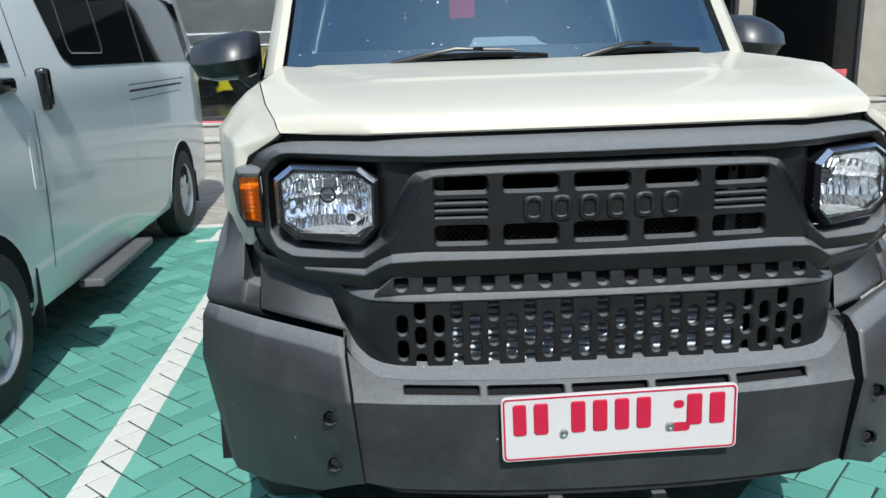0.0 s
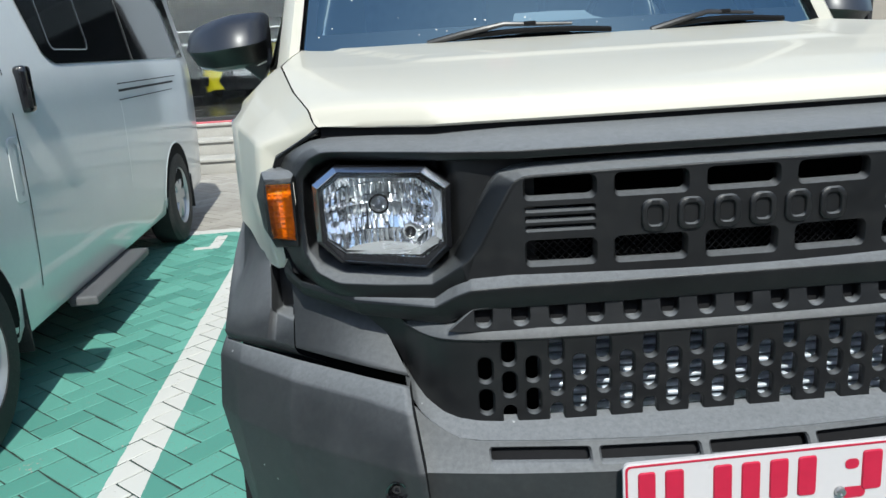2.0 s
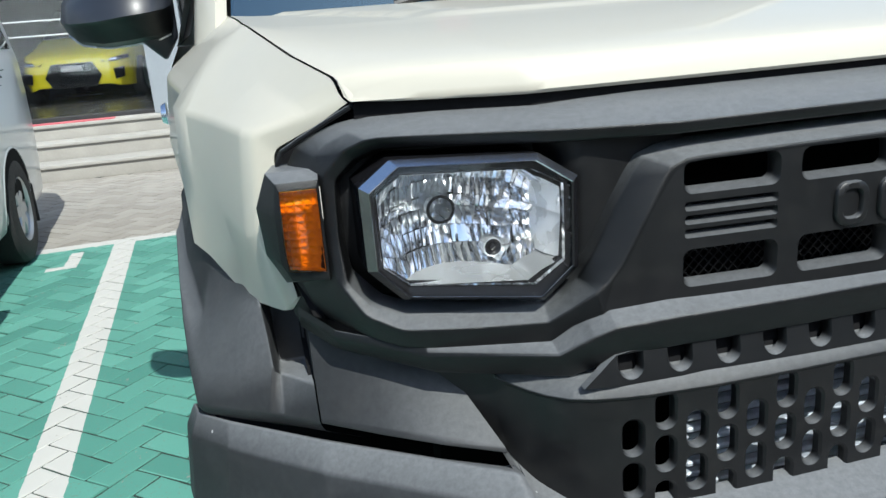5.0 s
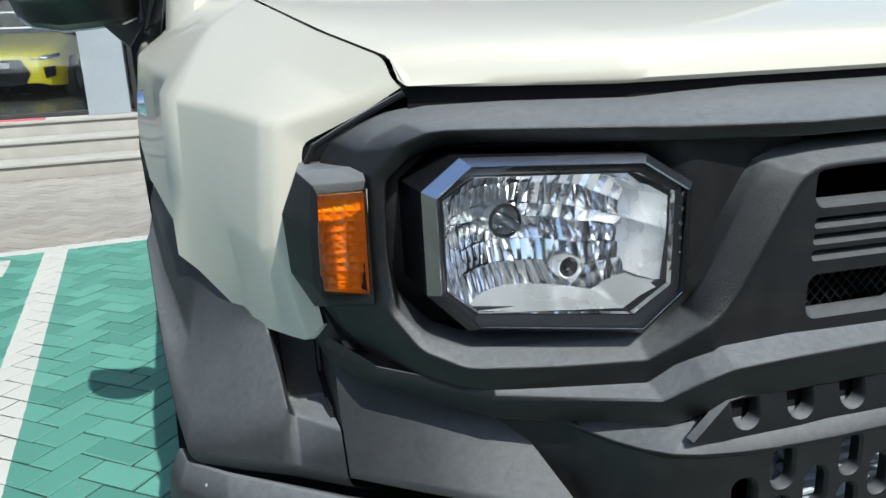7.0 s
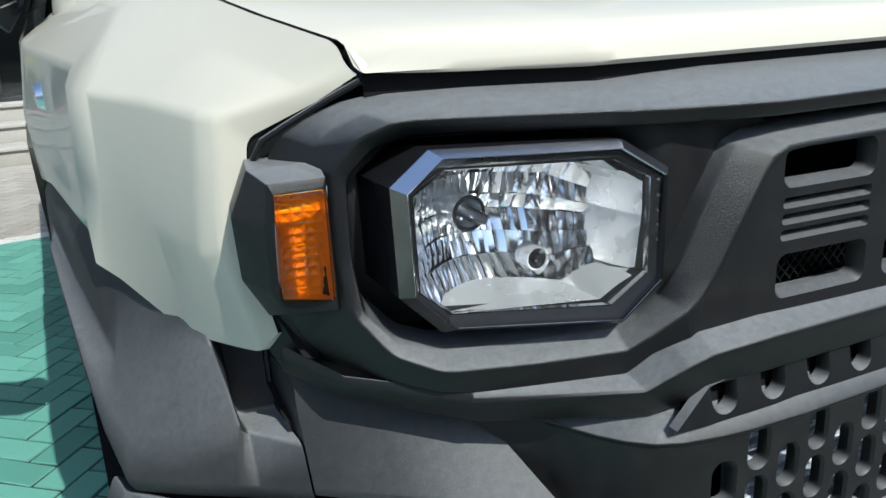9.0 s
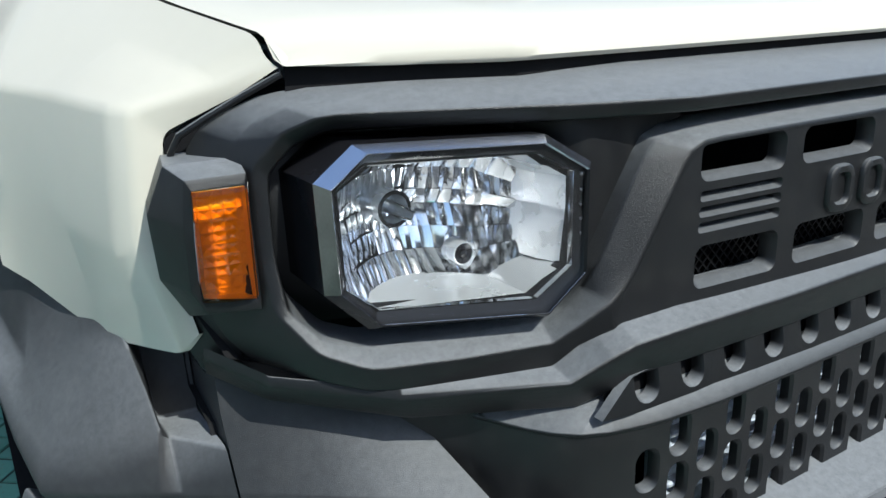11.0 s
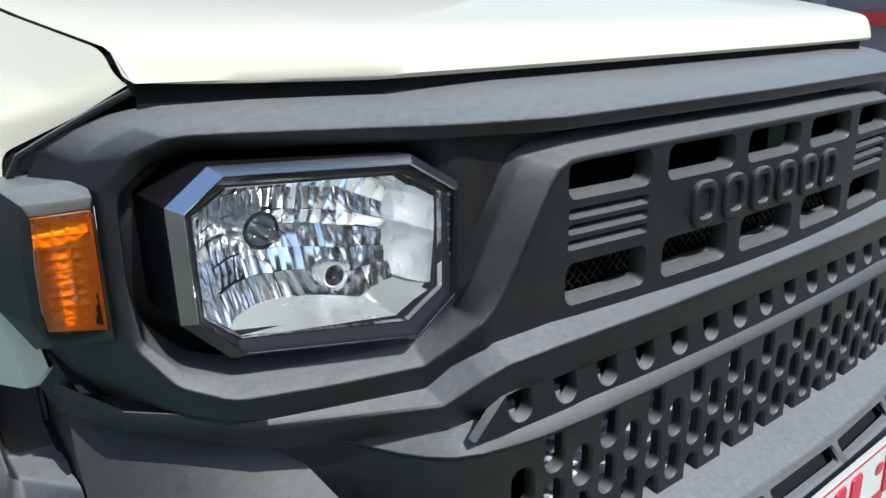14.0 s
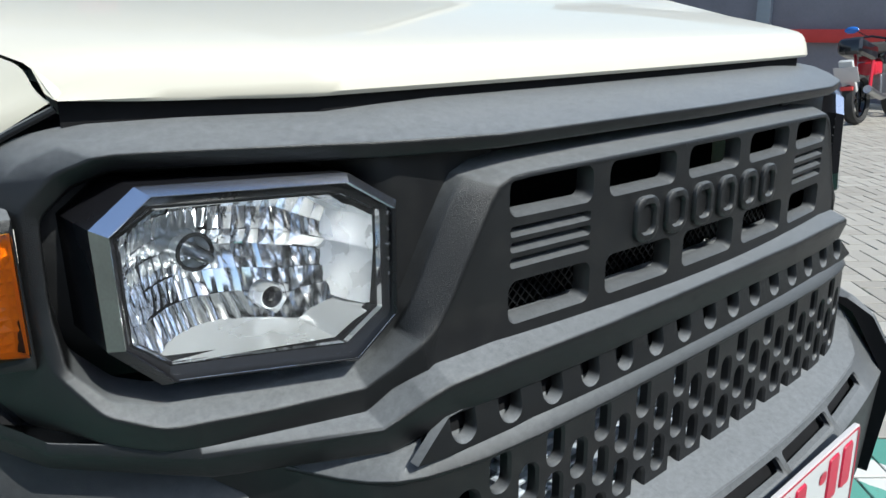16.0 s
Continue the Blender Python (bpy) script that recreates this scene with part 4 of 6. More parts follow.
# head lamps
OUT = [(-0.585, 0.107, 1.116), (-0.448, 0.048, 1.116), (-0.414, 0.032, 1.092), (-0.417, 0.030, 1.000), (-0.450, 0.040, 0.966), (-0.585, 0.098, 0.969), (-0.619, 0.102, 1.004), (-0.619, 0.107, 1.091)]
INN = [(-0.578, 0.103, 1.101), (-0.455, 0.052, 1.101), (-0.427, 0.042, 1.085), (-0.429, 0.040, 1.007), (-0.458, 0.048, 0.983), (-0.577, 0.098, 0.985), (-0.603, 0.101, 1.007), (-0.603, 0.105, 1.085)]
def lamp(s):
    f = lambda pts: [(s * -p[0], p[1], p[2]) for p in pts]
    head = new("headlamp")
    head.parent = truck
    head["label"] = "octagonal headlamp with clear lens and faceted reflector"
    sh = lambda pts, d: [(x, y + d, z) for x, y, z in pts]
    c = Vector((-0.516, 0.075, 1.043))
    def scaled(pts, k, d):
        return [tuple(c + (Vector(p) - c) * k + Vector((0, d, 0))) for p in pts]
    bez = strip([f(sh(OUT, 0.10)), f(scaled(OUT, 1.0, 0.014)), f(scaled(OUT, 0.965, 0.004)), f(scaled(INN, 1.03, 0.006)), f(scaled(INN, 1.0, 0.010)), f(scaled(INN, 0.99, 0.022))], closed=True)
    part("bezel", bez, smoked_edge, head, "gloss black lamp surround", 30)
    part("bright_edge", strip([f(scaled(INN, 1.012, 0.0065)), f(scaled(INN, 1.004, 0.0045)), f(scaled(INN, 0.992, 0.0085))], closed=True), chrome, head, "thin bright inner edge", 30)
    part("collar", strip([f(scaled(OUT, 1.22, 0.085)), f(scaled(OUT, 1.05, 0.080)), f(scaled(OUT, 0.99, 0.080))], closed=True), plastic, head, "black collar round the lamp", 30)
    # clear cover
    bm = bmesh.new()
    rings = [f(scaled(OUT, 0.985, 0.030)), f(scaled(OUT, 0.985, 0.014)), f(scaled(OUT, 0.905, 0.003)), f(scaled(INN, 0.5, -0.002))]
    strip(rings, bm, closed=True)
    bm.faces.new([bm.verts.new(p) for p in rings[-1]])
    ra, rb, rc = f(scaled(OUT, 1.004, 0.0095)), f(scaled(OUT, 0.927, -0.0022)), f(scaled(OUT, 0.915, -0.0005))
    pick = lambda r, ids: [r[i] for i in ids]
    # one rim in three materials; the pale top paints the sky's reflection
    part("lens_rim", strip([pick(r, (7, 0, 1, 2)) for r in (ra, rb, rc)]), pale_chrome, head, "bevelled top lens rim, sky reflection put into its pale chrome", 20)
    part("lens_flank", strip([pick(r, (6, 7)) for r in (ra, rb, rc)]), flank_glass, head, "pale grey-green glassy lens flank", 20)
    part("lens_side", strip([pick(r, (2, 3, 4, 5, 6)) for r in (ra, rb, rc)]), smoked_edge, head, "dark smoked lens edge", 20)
    lens = part("lens", bm, clear_glass, head, "clear polycarbonate lamp cover", 20)
    lens.visible_shadow = False
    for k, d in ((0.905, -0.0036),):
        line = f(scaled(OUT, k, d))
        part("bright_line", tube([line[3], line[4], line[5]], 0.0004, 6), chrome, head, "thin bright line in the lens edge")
    # reflector bowl of many facets: a paraboloid round the bulb, cut by the lamp's end wall, floor and roof
    bm = bmesh.new()
    rnd = random.Random(4)
    COLS_, ROWS = 20, (0.0, 0.16, 0.33, 0.50, 0.62, 0.80, 1.0)
    XS = [-0.603 + 0.167 * k / COLS_ for k in range(COLS_ + 1)]
    def ends(x):
        cut = max(0.0, -0.578 - x) * 0.72 + max(0.0, x + 0.462) * 0.80
        return 0.985 + cut, 1.101 - cut
    def bowl(x, z):
        return 0.196 - 11.5 * ((x + 0.523) ** 2 + 0.8 * (z - 1.045) ** 2)
    def face(x):
        return 0.109 - (x + 0.603) / 0.176 * 0.060
    for j in range(6):
        lean = 0.0
        for i in range(COLS_):
            q = []
            for k, v in ((i, ROWS[j]), (i + 1, ROWS[j]), (i + 1, ROWS[j + 1]), (i, ROWS[j + 1])):
                lo, hi = ends(XS[k])
                z = lo + v * (hi - lo)
                q.append((XS[k], max(bowl(XS[k], z), face(XS[k]) + 0.004), z))
            if i % 2 == 0 or rnd.random() < 0.4:      # neighbours often share a tilt
                lean = rnd.uniform(-0.0042, 0.0042)
            bulge = rnd.uniform(0.0002, 0.0011)
            tilt = (0.002, -0.003, 0.002, -0.004, 0.0015, -0.003)[j] + lean
            swing = rnd.uniform(-0.0014, 0.0014)
            rows = []
            for a in (0, 0.25, 0.5, 0.75, 1):
                row = []
                for b in (0, 0.5, 1):
                    p = Vector(lerp(lerp(q[0], q[1], a), lerp(q[3], q[2], a), b))
                    p.y += -bulge * 4 * a * (1 - a) + tilt * (b - 0.5) + swing * (a - 0.5) - 0.0006 * 4 * b * (1 - b)
                    row.append((s * -p.x, p.y, p.z))
                rows.append(row)
            strip(rows, bm)
    ref = part("reflector", bm, reflector_metal, head, "faceted chrome reflector", 12, clean=False)
    for poly in ref.data.polygons:
        poly.use_smooth = True
    # walls between the lens and the bowl
    def side(pts):
        near = [(x + (0.008 if x > -0.447 else 0.0), face(x) + 0.002, z) for x, z in pts]
        far = [(x, max(bowl(x, z) + 0.005, face(x) + 0.008), z) for x, z in pts]
        return strip([f(near), f(far)])
    lo, hi = ends(-0.436)
    right = [(-0.448, 1.090), (-0.436, hi), (-0.436, 1.052), (-0.436, lo)]
    bm = bmesh.new()
    near = f([(x + (0.008 if x > -0.447 else 0.004), face(x) + 0.002, z) for x, z in right])
    far = f([(x - 0.004, bowl(x - 0.004, z) + 0.004, z) for x, z in right])
    mid = [tuple(Vector(lerp(p, q, 0.55)) + Vector((s * d, 0, 0))) for p, q, d in zip(near, far, (0.0, 0.003, -0.002, 0.003))]
    strip([near, mid, far], bm)
    part("end_wall", bm, bright_satin, head, "satin silver lamp end wall", 8)
    part("lamp_floor", side([(x, 0.985) for x in (-0.578, -0.56, -0.54, -0.52, -0.50, -0.48, -0.462)] + [(-0.448, 0.996), (-0.436, lo)]), satin_silver, head, "satin silver lamp floor", 30)
    part("lamp_roof", side([(x, 1.101) for x in (-0.578, -0.55, -0.52, -0.49, -0.462)] + [(-0.448, 1.090)]), satin_silver, head, "satin silver lamp roof", 30)
    part("outer_wall", side([(-0.578, 1.101), (-0.603, ends(-0.603)[1]), (-0.603, 1.045), (-0.603, ends(-0.603)[0]), (-0.578, 0.985)]), chrome, head, "chrome outer lamp wall", 30)
    for k in range(7):
        z = 1.010 + k * 0.0122
        part("rib", box(0.0075, 0.004, 0.0035, (s * 0.4195, 0.0425, z), 0.0008, seg=1), chrome, head, "small bright rib in the lamp surround")
    # bulb in its cup, and the small town-light
    at = (s * 0.523, 0.178, 1.045)
    part("bulb_shield", lathe([(0.03, 0.0165), (-0.008, 0.0165), (-0.008, 0.0140), (0.016, 0.0125), (0.016, 0.0001)], at, "y", 24), satin_silver, head, "chrome bulb cup")
    part("cup_ring", lathe([(-0.0085, 0.0168), (-0.0098, 0.0160), (-0.0098, 0.0135), (-0.0085, 0.0130)], at, "y", 24), gloss_black, head, "dark ring of the bulb cup")
    part("bulb", lathe([(0.02, 0.006), (-0.028, 0.006), (-0.034, 0.0045), (-0.036, 0.0001)], at, "y", 16), clear_glass, head, "glass bulb")
    at = (s * 0.476, 0.136, 1.004)
    sock = part("side_light", lathe([(0.016, 0.0112), (0.000, 0.0108), (-0.003, 0.0104), (-0.0032, 0.0096)], at, "y", 24), satin_silver, head, "small side-light in a bright ring")
    part("socket", lathe([(0.004, 0.0093), (-0.0030, 0.0092), (-0.0015, 0.006), (0.000, 0.004), (-0.004, 0.0035), (-0.005, 0.0001)], at, "y", 20), smoked_edge, sock, "dark side-light bulb")
    return head


for s in (-1, 1):
    lamp(s)

# turn signals
for s in (-1, 1):
    f = lambda pts: [(s * -p[0], p[1], p[2]) for p in pts]
    sig = new("turn_signal")
    sig.parent = truck
    sig["label"] = "amber turn signal in a black housing"
    front = [(-0.655, 0.158, 1.098), (-0.700, 0.166, 1.097), (-0.704, 0.170, 1.060), (-0.704, 0.172, 1.008), (-0.694, 0.170, 0.988), (-0.655, 0.154, 0.988)]
    mid = [(-0.652, 0.185, 1.106), (-0.708, 0.192, 1.105), (-0.722, 0.205, 1.066), (-0.718, 0.212, 1.010), (-0.700, 0.206, 0.976), (-0.652, 0.185, 0.980)]
    backr = [(x + 0.01, y + 0.05, z) for x, y, z in mid]
    lens_o = [(-0.658, 0.1545, 1.0895), (-0.6965, 0.160, 1.089), (-0.698, 0.164, 1.05), (-0.698, 0.168, 1.018), (-0.6955, 0.169, 1.001), (-0.658, 0.155, 0.997)]
    bm = strip([f(backr), f(mid), f(front), f([(p[0], p[1] + 0.001, p[2]) for p in lens_o]), f([(p[0], p[1] + 0.02, p[2]) for p in lens_o])], closed=True)
    part("housing", bm, plastic, sig, "black signal housing", 20, soft=0.0025)
    # ribbed lens
    lens = bmesh.new()
    rows = []
    N = 26
    for k in range(N + 1):
        v = k / N
        z = 1.0895 + (0.998 - 1.0895) * v
        a = Vector((-0.6575, 0.1535, z))
        b = Vector((-0.6970, 0.1585 + 0.010 * v, z))
        edge = 0.004 if k in (0, N) else 0.0
        rib = 0.0011 * (k % 2) if 2 < k < N - 5 else 0.0
        n = Vector((-0.1, -1, 0)).normalized()
        rows.append([tuple(a + Vector((0, 0.012, 0))), tuple(a + n * (0.002 - edge)), tuple(Vector(lerp(a, b, 0.12)) + n * (0.004 - edge - rib)),
                     tuple(Vector(lerp(a, b, 0.5)) + n * (0.006 - edge - rib)), tuple(Vector(lerp(a, b, 0.88)) + n * (0.004 - edge - rib)), tuple(b + n * (0.001 - edge)), tuple(b + Vector((0, 0.012, 0)))])
    strip([f(r) for r in rows], lens)
    part("lens", lens, amber_glass, sig, "ribbed amber lens", 30)
    bm = bmesh.new()
    for i in range(5):
        for j in range(10):
            c0 = Vector((-0.6535 - i * 0.0095, 0.1615 + i * 0.0022 + 0.0008 * j, 1.0900 - j * 0.0094))
            q = [c0, c0 + Vector((-0.0095, 0.002, 0)), c0 + Vector((-0.0095, 0.003, -0.0094)), c0 + Vector((0, 0.001, -0.0094))]
            tip = sum(q, Vector()) / 4 + Vector((0, 0.0022, 0.001))
            for k in range(4):
                bm.faces.new([bm.verts.new(f([tuple(v)])[0]) for v in (q[k], q[(k + 1) % 4], tip)])
    mid_ = Vector((-0.677, 0, 1.044))
    wall_ = [(mid_.x + (x - mid_.x) * 0.985, y, mid_.z + (z - mid_.z) * 0.985) for x, y, z in lens_o]
    strip([f([(x, y + d, z) for x, y, z in wall_]) for d in (0.0, 0.019)], bm, closed=True)
    part("reflector", bm, prism_white, sig, "silver prism reflector", 5)

# door mirrors
for s in (-1, 1):
    mirror = new("door_mirror")
    mirror.parent = truck
    mirror["label"] = "dark grey door mirror"
    f = lambda p: (s * p[0], p[1], p[2])
    rows = []
    for u, top, bot, yf, yb in ((0.838, 1.395, 1.290, 1.19, 1.27), (0.850, 1.402, 1.272, 1.12, 1.29), (0.875, 1.404, 1.262, 1.10, 1.30), (0.93, 1.400, 1.255, 1.09, 1.30),
                                (0.985, 1.390, 1.252, 1.12, 1.34), (1.045, 1.374, 1.262, 1.18, 1.37), (1.078, 1.357, 1.285, 1.26, 1.38)):
        cut = bot + 0.36 * (top - bot)
        rows.append([f((u, yb, bot)), f((u, (yf + yb) / 2 + 0.02, bot - 0.002)), f((u, yf + 0.050, bot + 0.006)), f((u, yf + 0.020, cut - 0.006)), f((u, yf, cut)), f((u, yf + 0.016, top - 0.035)),
                     f((u, (yf + yb) / 2 - 0.01, top - 0.004)), f((u, yb - 0.03, top)), f((u, yb, top - 0.006)), f((u, yb, bot))])
    bm = strip([q[4:] for q in rows])
    bm.faces.new([bm.verts.new(p) for p in rows[0][4:]])
    bm.faces.new([bm.verts.new(p) for p in rows[-1][4:]])
    part("shell", bm, mirror_grey, mirror, "dark blue-grey mirror shell", 70)
    bm = strip([q[:5] for q in rows])
    bm.faces.new([bm.verts.new(p) for p in rows[0][:5] + rows[0][8:9]])
    bm.faces.new([bm.verts.new(p) for p in rows[-1][:5] + rows[-1][8:9]])
    part("lower_shell", bm, plastic_smooth, mirror, "black lower mirror shell", 40)
    part("trim_line", tube([Vector(q[1]) + Vector((0, -0.002, -0.001)) for q in rows[1:]], 0.003, 6), satin_silver, mirror, "thin pale lower edge")
    rows = [[f((u, 1.301, 1.270)), f((u, 1.303, 1.355))] for u in (0.855, 0.95, 1.025)]
    part("mirror_glass", strip(rows), chrome, mirror, "mirror glass")
    blade = [[f((0.925, y, 1.270)), f((0.838, y + 0.03, 1.335)), f((0.838, y + 0.04, 1.262)), f((0.872, y + 0.06, 1.212))] for y in (1.185, 1.235)]
    bm = strip(blade, closed=True)
    bm.faces.new([bm.verts.new(p) for p in blade[0]])
    bm.faces.new([bm.verts.new(p) for p in blade[1]])
    part("foot", bm, mirror_grey, mirror, "dark grey mirror foot", 30, soft=0.006)
    part("quarter_trim", strip([[f((0.805, 1.10, 1.262)), f((0.845, 1.19, 1.24))], [f((0.795, 1.14, 1.30)), f((0.835, 1.28, 1.245))], [f((0.785, 1.18, 1.36)), f((0.80, 1.30, 1.34))]]), plastic_smooth, mirror)
    part("side_repeater", lathe([(0, 0.018), (0.008, 0.014), (0.010, 0.0001)], (s * 0.838, 0.67, 1.14), "x", 16) if s > 0 else lathe([(0, 0.018), (-0.008, 0.014), (-0.010, 0.0001)], (s * 0.838, 0.67, 1.14), "x", 16), pale_chrome, truck, "small smoked chrome side repeater")

# wipers
def on_ws(x, v, out):
    w = WS0[0] + (WS1[0] - WS0[0]) * v
    return ws(x / w, v, out)


for x0, x1 in ((-0.36, 0.06), (0.22, 0.62)):
    wip = new("wiper")
    wip.parent = truck
    wip["label"] = "black windshield wiper resting at the hood"
    pts = [on_ws(x0 + (x1 - x0) * k / 8, 0.010 + 0.022 * math.sin(math.pi * k / 8), 0.010) for k in range(9)]
    part("blade", tube(pts, 0.007, 6), wiper_black, wip, "rubber wiper blade")
    pts = [on_ws(x0 + (x1 - x0) * u, v, o) for u, v, o in ((-0.10, -0.01, 0.010), (0.12, 0.020, 0.020), (0.35, 0.052, 0.024), (0.50, 0.054, 0.018), (0.75, 0.050, 0.014))]
    part("arm", tube(pts, [0.008, 0.007, 0.006, 0.005, 0.004], 8), wiper_arm_grey, wip, "satin grey-black wiper arm")
    part("joint", box(0.03, 0.014, 0.010, on_ws(x0 + (x1 - x0) * 0.5, 0.056, 0.020), 0.003), wiper_black, wip)
part("cowl", strip([[(u * 0.70, 0.86 + 0.02 * u * u, 1.272), (u * 0.70, 0.97 + 0.05 * u * u, 1.284)] for u in (-1, -0.5, 0, 0.5, 1)]), wiper_black, truck)

# cabin
cloth = mat("grey_seat_cloth", (0.16, 0.17, 0.19), 0.85, var=0.2, scale=30)
part("dashboard", box(1.36, 0.40, 0.18, (0, 1.32, 1.236), 0.05, seg=3), plastic_smooth, truck, "dark dashboard")
for s in (-1, 1):
    part("seat_back", box(0.48, 0.14, 0.62, (s * 0.36, 2.15, 1.25), 0.05, seg=3), cloth, truck, "grey cloth seat back")
    part("headrest", box(0.26, 0.10, 0.17, (s * 0.36, 2.18, 1.63), 0.04, seg=3), cloth, truck, "grey headrest")
ringpts = [(0.36 + 0.18 * math.cos(a), 1.55 + 0.06 * math.sin(a), 1.28 + 0.165 * math.sin(a)) for a in [2 * math.pi * k / 24 for k in range(24)]]
part("steering_wheel", tube(ringpts, 0.014, 8, closed=True), plastic_smooth, truck, "black steering wheel")
tag = part("hanging_tag", box(0.086, 0.004, 0.14, (-0.167, 1.33, 1.492), 0.0015, seg=1), plate_red, truck, "red paper tag behind the windshield")

# folded paper lying open on the dashboard
bm = strip([[(-0.163, 1.15, 1.327), (-0.03, 1.148, 1.328), (0.098, 1.15, 1.327)], [(-0.148, 1.21, 1.337), (-0.03, 1.21, 1.338), (0.080, 1.21, 1.337)], [(-0.136, 1.26, 1.357), (-0.03, 1.26, 1.358), (0.066, 1.26, 1.355)], [(-0.138, 1.272, 1.327), (-0.03, 1.272, 1.327), (0.068, 1.272, 1.327)]])
tagged(part("paper_sheet", bm, paper_white), "pale folded paper lying on the dark dashboard", "paper")

# the body behind the nose sits a little to one side of the fascia's middle
def aside(p):
    x, y = p[0], p[1]
    if x <= 0:
        return x
    return x - (0.1 * min(1.25, max(0.0, y - 0.03)) + (0.012 if y > 0.17 else 0.012 * max(0.0, y - 0.03) / 0.14)) * min(1.0, x / 0.6)


for ob in truck.children_recursive:
    if ob.type == "EMPTY" and ob.name.startswith("wheel"):
        ob.location.x = aside(ob.location)
    elif ob.type == "MESH" and not (ob.parent and ob.parent.name.startswith("wheel") and ob.parent.type == "EMPTY") and ob.parent is not plate:
        for v in ob.data.vertices:
            v.co.x = aside(v.co) - (0.04 if ob.parent.name.startswith("door_mirror") and v.co.x > 0 else 0.0)

# ---- the place: bays run along BAY, a little turned from the truck ----
BAY = 0.050          # the bay lines lean to -x by this much a metre


def paving_mat():
    """Bare grey-brown concrete pavers with green bay paint and white lines on them, worn at the edges."""
    m = bpy.data.materials.new("painted_pavers")
    m.use_nodes = True
    n, l = m.node_tree.nodes, m.node_tree.links
    b = n["Principled BSDF"]
    geo = n.new("ShaderNodeNewGeometry")
    sep = n.new("ShaderNodeSeparateXYZ")
    l.new(geo.outputs["Position"], sep.inputs[0])

    def mth(op, a, c, d=None):
        q = n.new("ShaderNodeMath")
        q.operation = op
        for i, v in enumerate((a, c, d)):
            if v is None:
                continue
            if isinstance(v, (int, float)):
                q.inputs[i].default_value = v
            else:
                l.new(v, q.inputs[i])
        return q.outputs[0]

    def noise_tex(scale, detail=5, rough=0.6):
        t = n.new("ShaderNodeTexNoise")
        t.inputs["Scale"].default_value, t.inputs["Detail"].default_value, t.inputs["Roughness"].default_value = scale, detail, rough
        l.new(geo.outputs["Position"], t.inputs["Vector"])
        return t.outputs["Fac"]

    wob = mth("MULTIPLY", mth("SUBTRACT", noise_tex(18), 0.5), 0.014)
    u = mth("ADD", mth("MULTIPLY_ADD", sep.outputs["Y"], BAY, sep.outputs["X"]), wob)
    v = mth("ADD", mth("MULTIPLY_ADD", sep.outputs["X"], -BAY, sep.outputs["Y"]), wob)

    def between(x, a, c):
        return mth("MULTIPLY", mth("GREATER_THAN", x, a), mth("LESS_THAN", x, c))

    in_bay = mth("MULTIPLY", between(v, -0.75, 4.93), between(u, -6.5, 1.62))
    line = mth("MULTIPLY", between(u, -1.447, -1.312), between(v, -0.75, 4.93))
    line2 = mth("MULTIPLY", between(u, 1.33, 1.465), between(v, -0.75, 4.93))
    line3 = mth("MULTIPLY", between(v, 4.84, 4.97), between(u, -6.5, 1.62))
    line4 = mth("MULTIPLY", between(u, -4.2, -4.065), between(v, -0.75, 4.93))
    mark = mth("MULTIPLY", between(u, -1.80, -1.62), between(v, 4.35, 4.42))
    mark2 = mth("MULTIPLY", between(u, -1.70, -1.62), between(v, 4.42, 4.74))
    white = line
    for w in (line2, line3, line4, mark, mark2):
        white = mth("MAXIMUM", white, w)
    worn = mth("GREATER_THAN", mth("MULTIPLY_ADD", noise_tex(60, 6), 0.5, mth("MULTIPLY", noise_tex(7, 4), 0.6)), 0.40)
    rnd = n.new("ShaderNodeObjectInfo").outputs["Random"]
    isl = geo.outputs["Random Per Island"]
    both = mth("FRACT", mth("ADD", rnd, isl), 0)

    def mix(f, a, c):
        q = n.new("ShaderNodeMix")
        q.data_type = "RGBA"
        l.new(f, q.inputs["Factor"])
        for key, w in (("A", a), ("B", c)):
            if isinstance(w, tuple):
                q.inputs[key].default_value = (*w, 1)
            else:
                l.new(w, q.inputs[key])
        return q.outputs["Result"]

    stain = noise_tex(3.0, 8, 0.7)
    bare = mix(both, (0.32, 0.295, 0.26), (0.42, 0.395, 0.355))
    bare = mix(mth("MULTIPLY", stain, 0.5), bare, (0.20, 0.185, 0.165))
    green = mix(both, (0.075, 0.250, 0.20), (0.150, 0.405, 0.33))
    green = mix(mth("MULTIPLY", stain, 0.45), green, (0.085, 0.24, 0.20))
    green = mix(mth("MULTIPLY", mth("GREATER_THAN", noise_tex(90, 5), 0.62), 0.55), green, (0.16, 0.19, 0.16))
    whitep = mix(mth("MULTIPLY", stain, 0.4), (0.60, 0.59, 0.565), (0.43, 0.43, 0.405))
    c = mix(mth("MULTIPLY", in_bay, worn), bare, green)
    c = mix(mth("MULTIPLY", white, worn), c, whitep)
    l.new(c, b.inputs["Base Color"])
    b.inputs["Roughness"].default_value = 0.62
    bump = n.new("ShaderNodeBump")
    bump.inputs["Strength"].default_value, bump.inputs["Distance"].default_value = 0.35, 0.004
    l.new(noise_tex(220, 4), bump.inputs["Height"])
    l.new(bump.outputs[0], b.inputs["Normal"])
    return m


paver_mat = paving_mat()
joint_mat = mat("joint_sand", (0.030, 0.052, 0.044), 0.9, var=0.6, scale=30, grain=0.4, grain_scale=200)
bare_ground = mat("bare_concrete_ground", (0.30, 0.285, 0.255), 0.85, var=0.18, scale=0.6, grain=0.2, grain_scale=60)
ground = part("ground", strip([[(x, y, -0.012) for x in (-400, 400)] for y in (-400, 400)]), bare_ground)
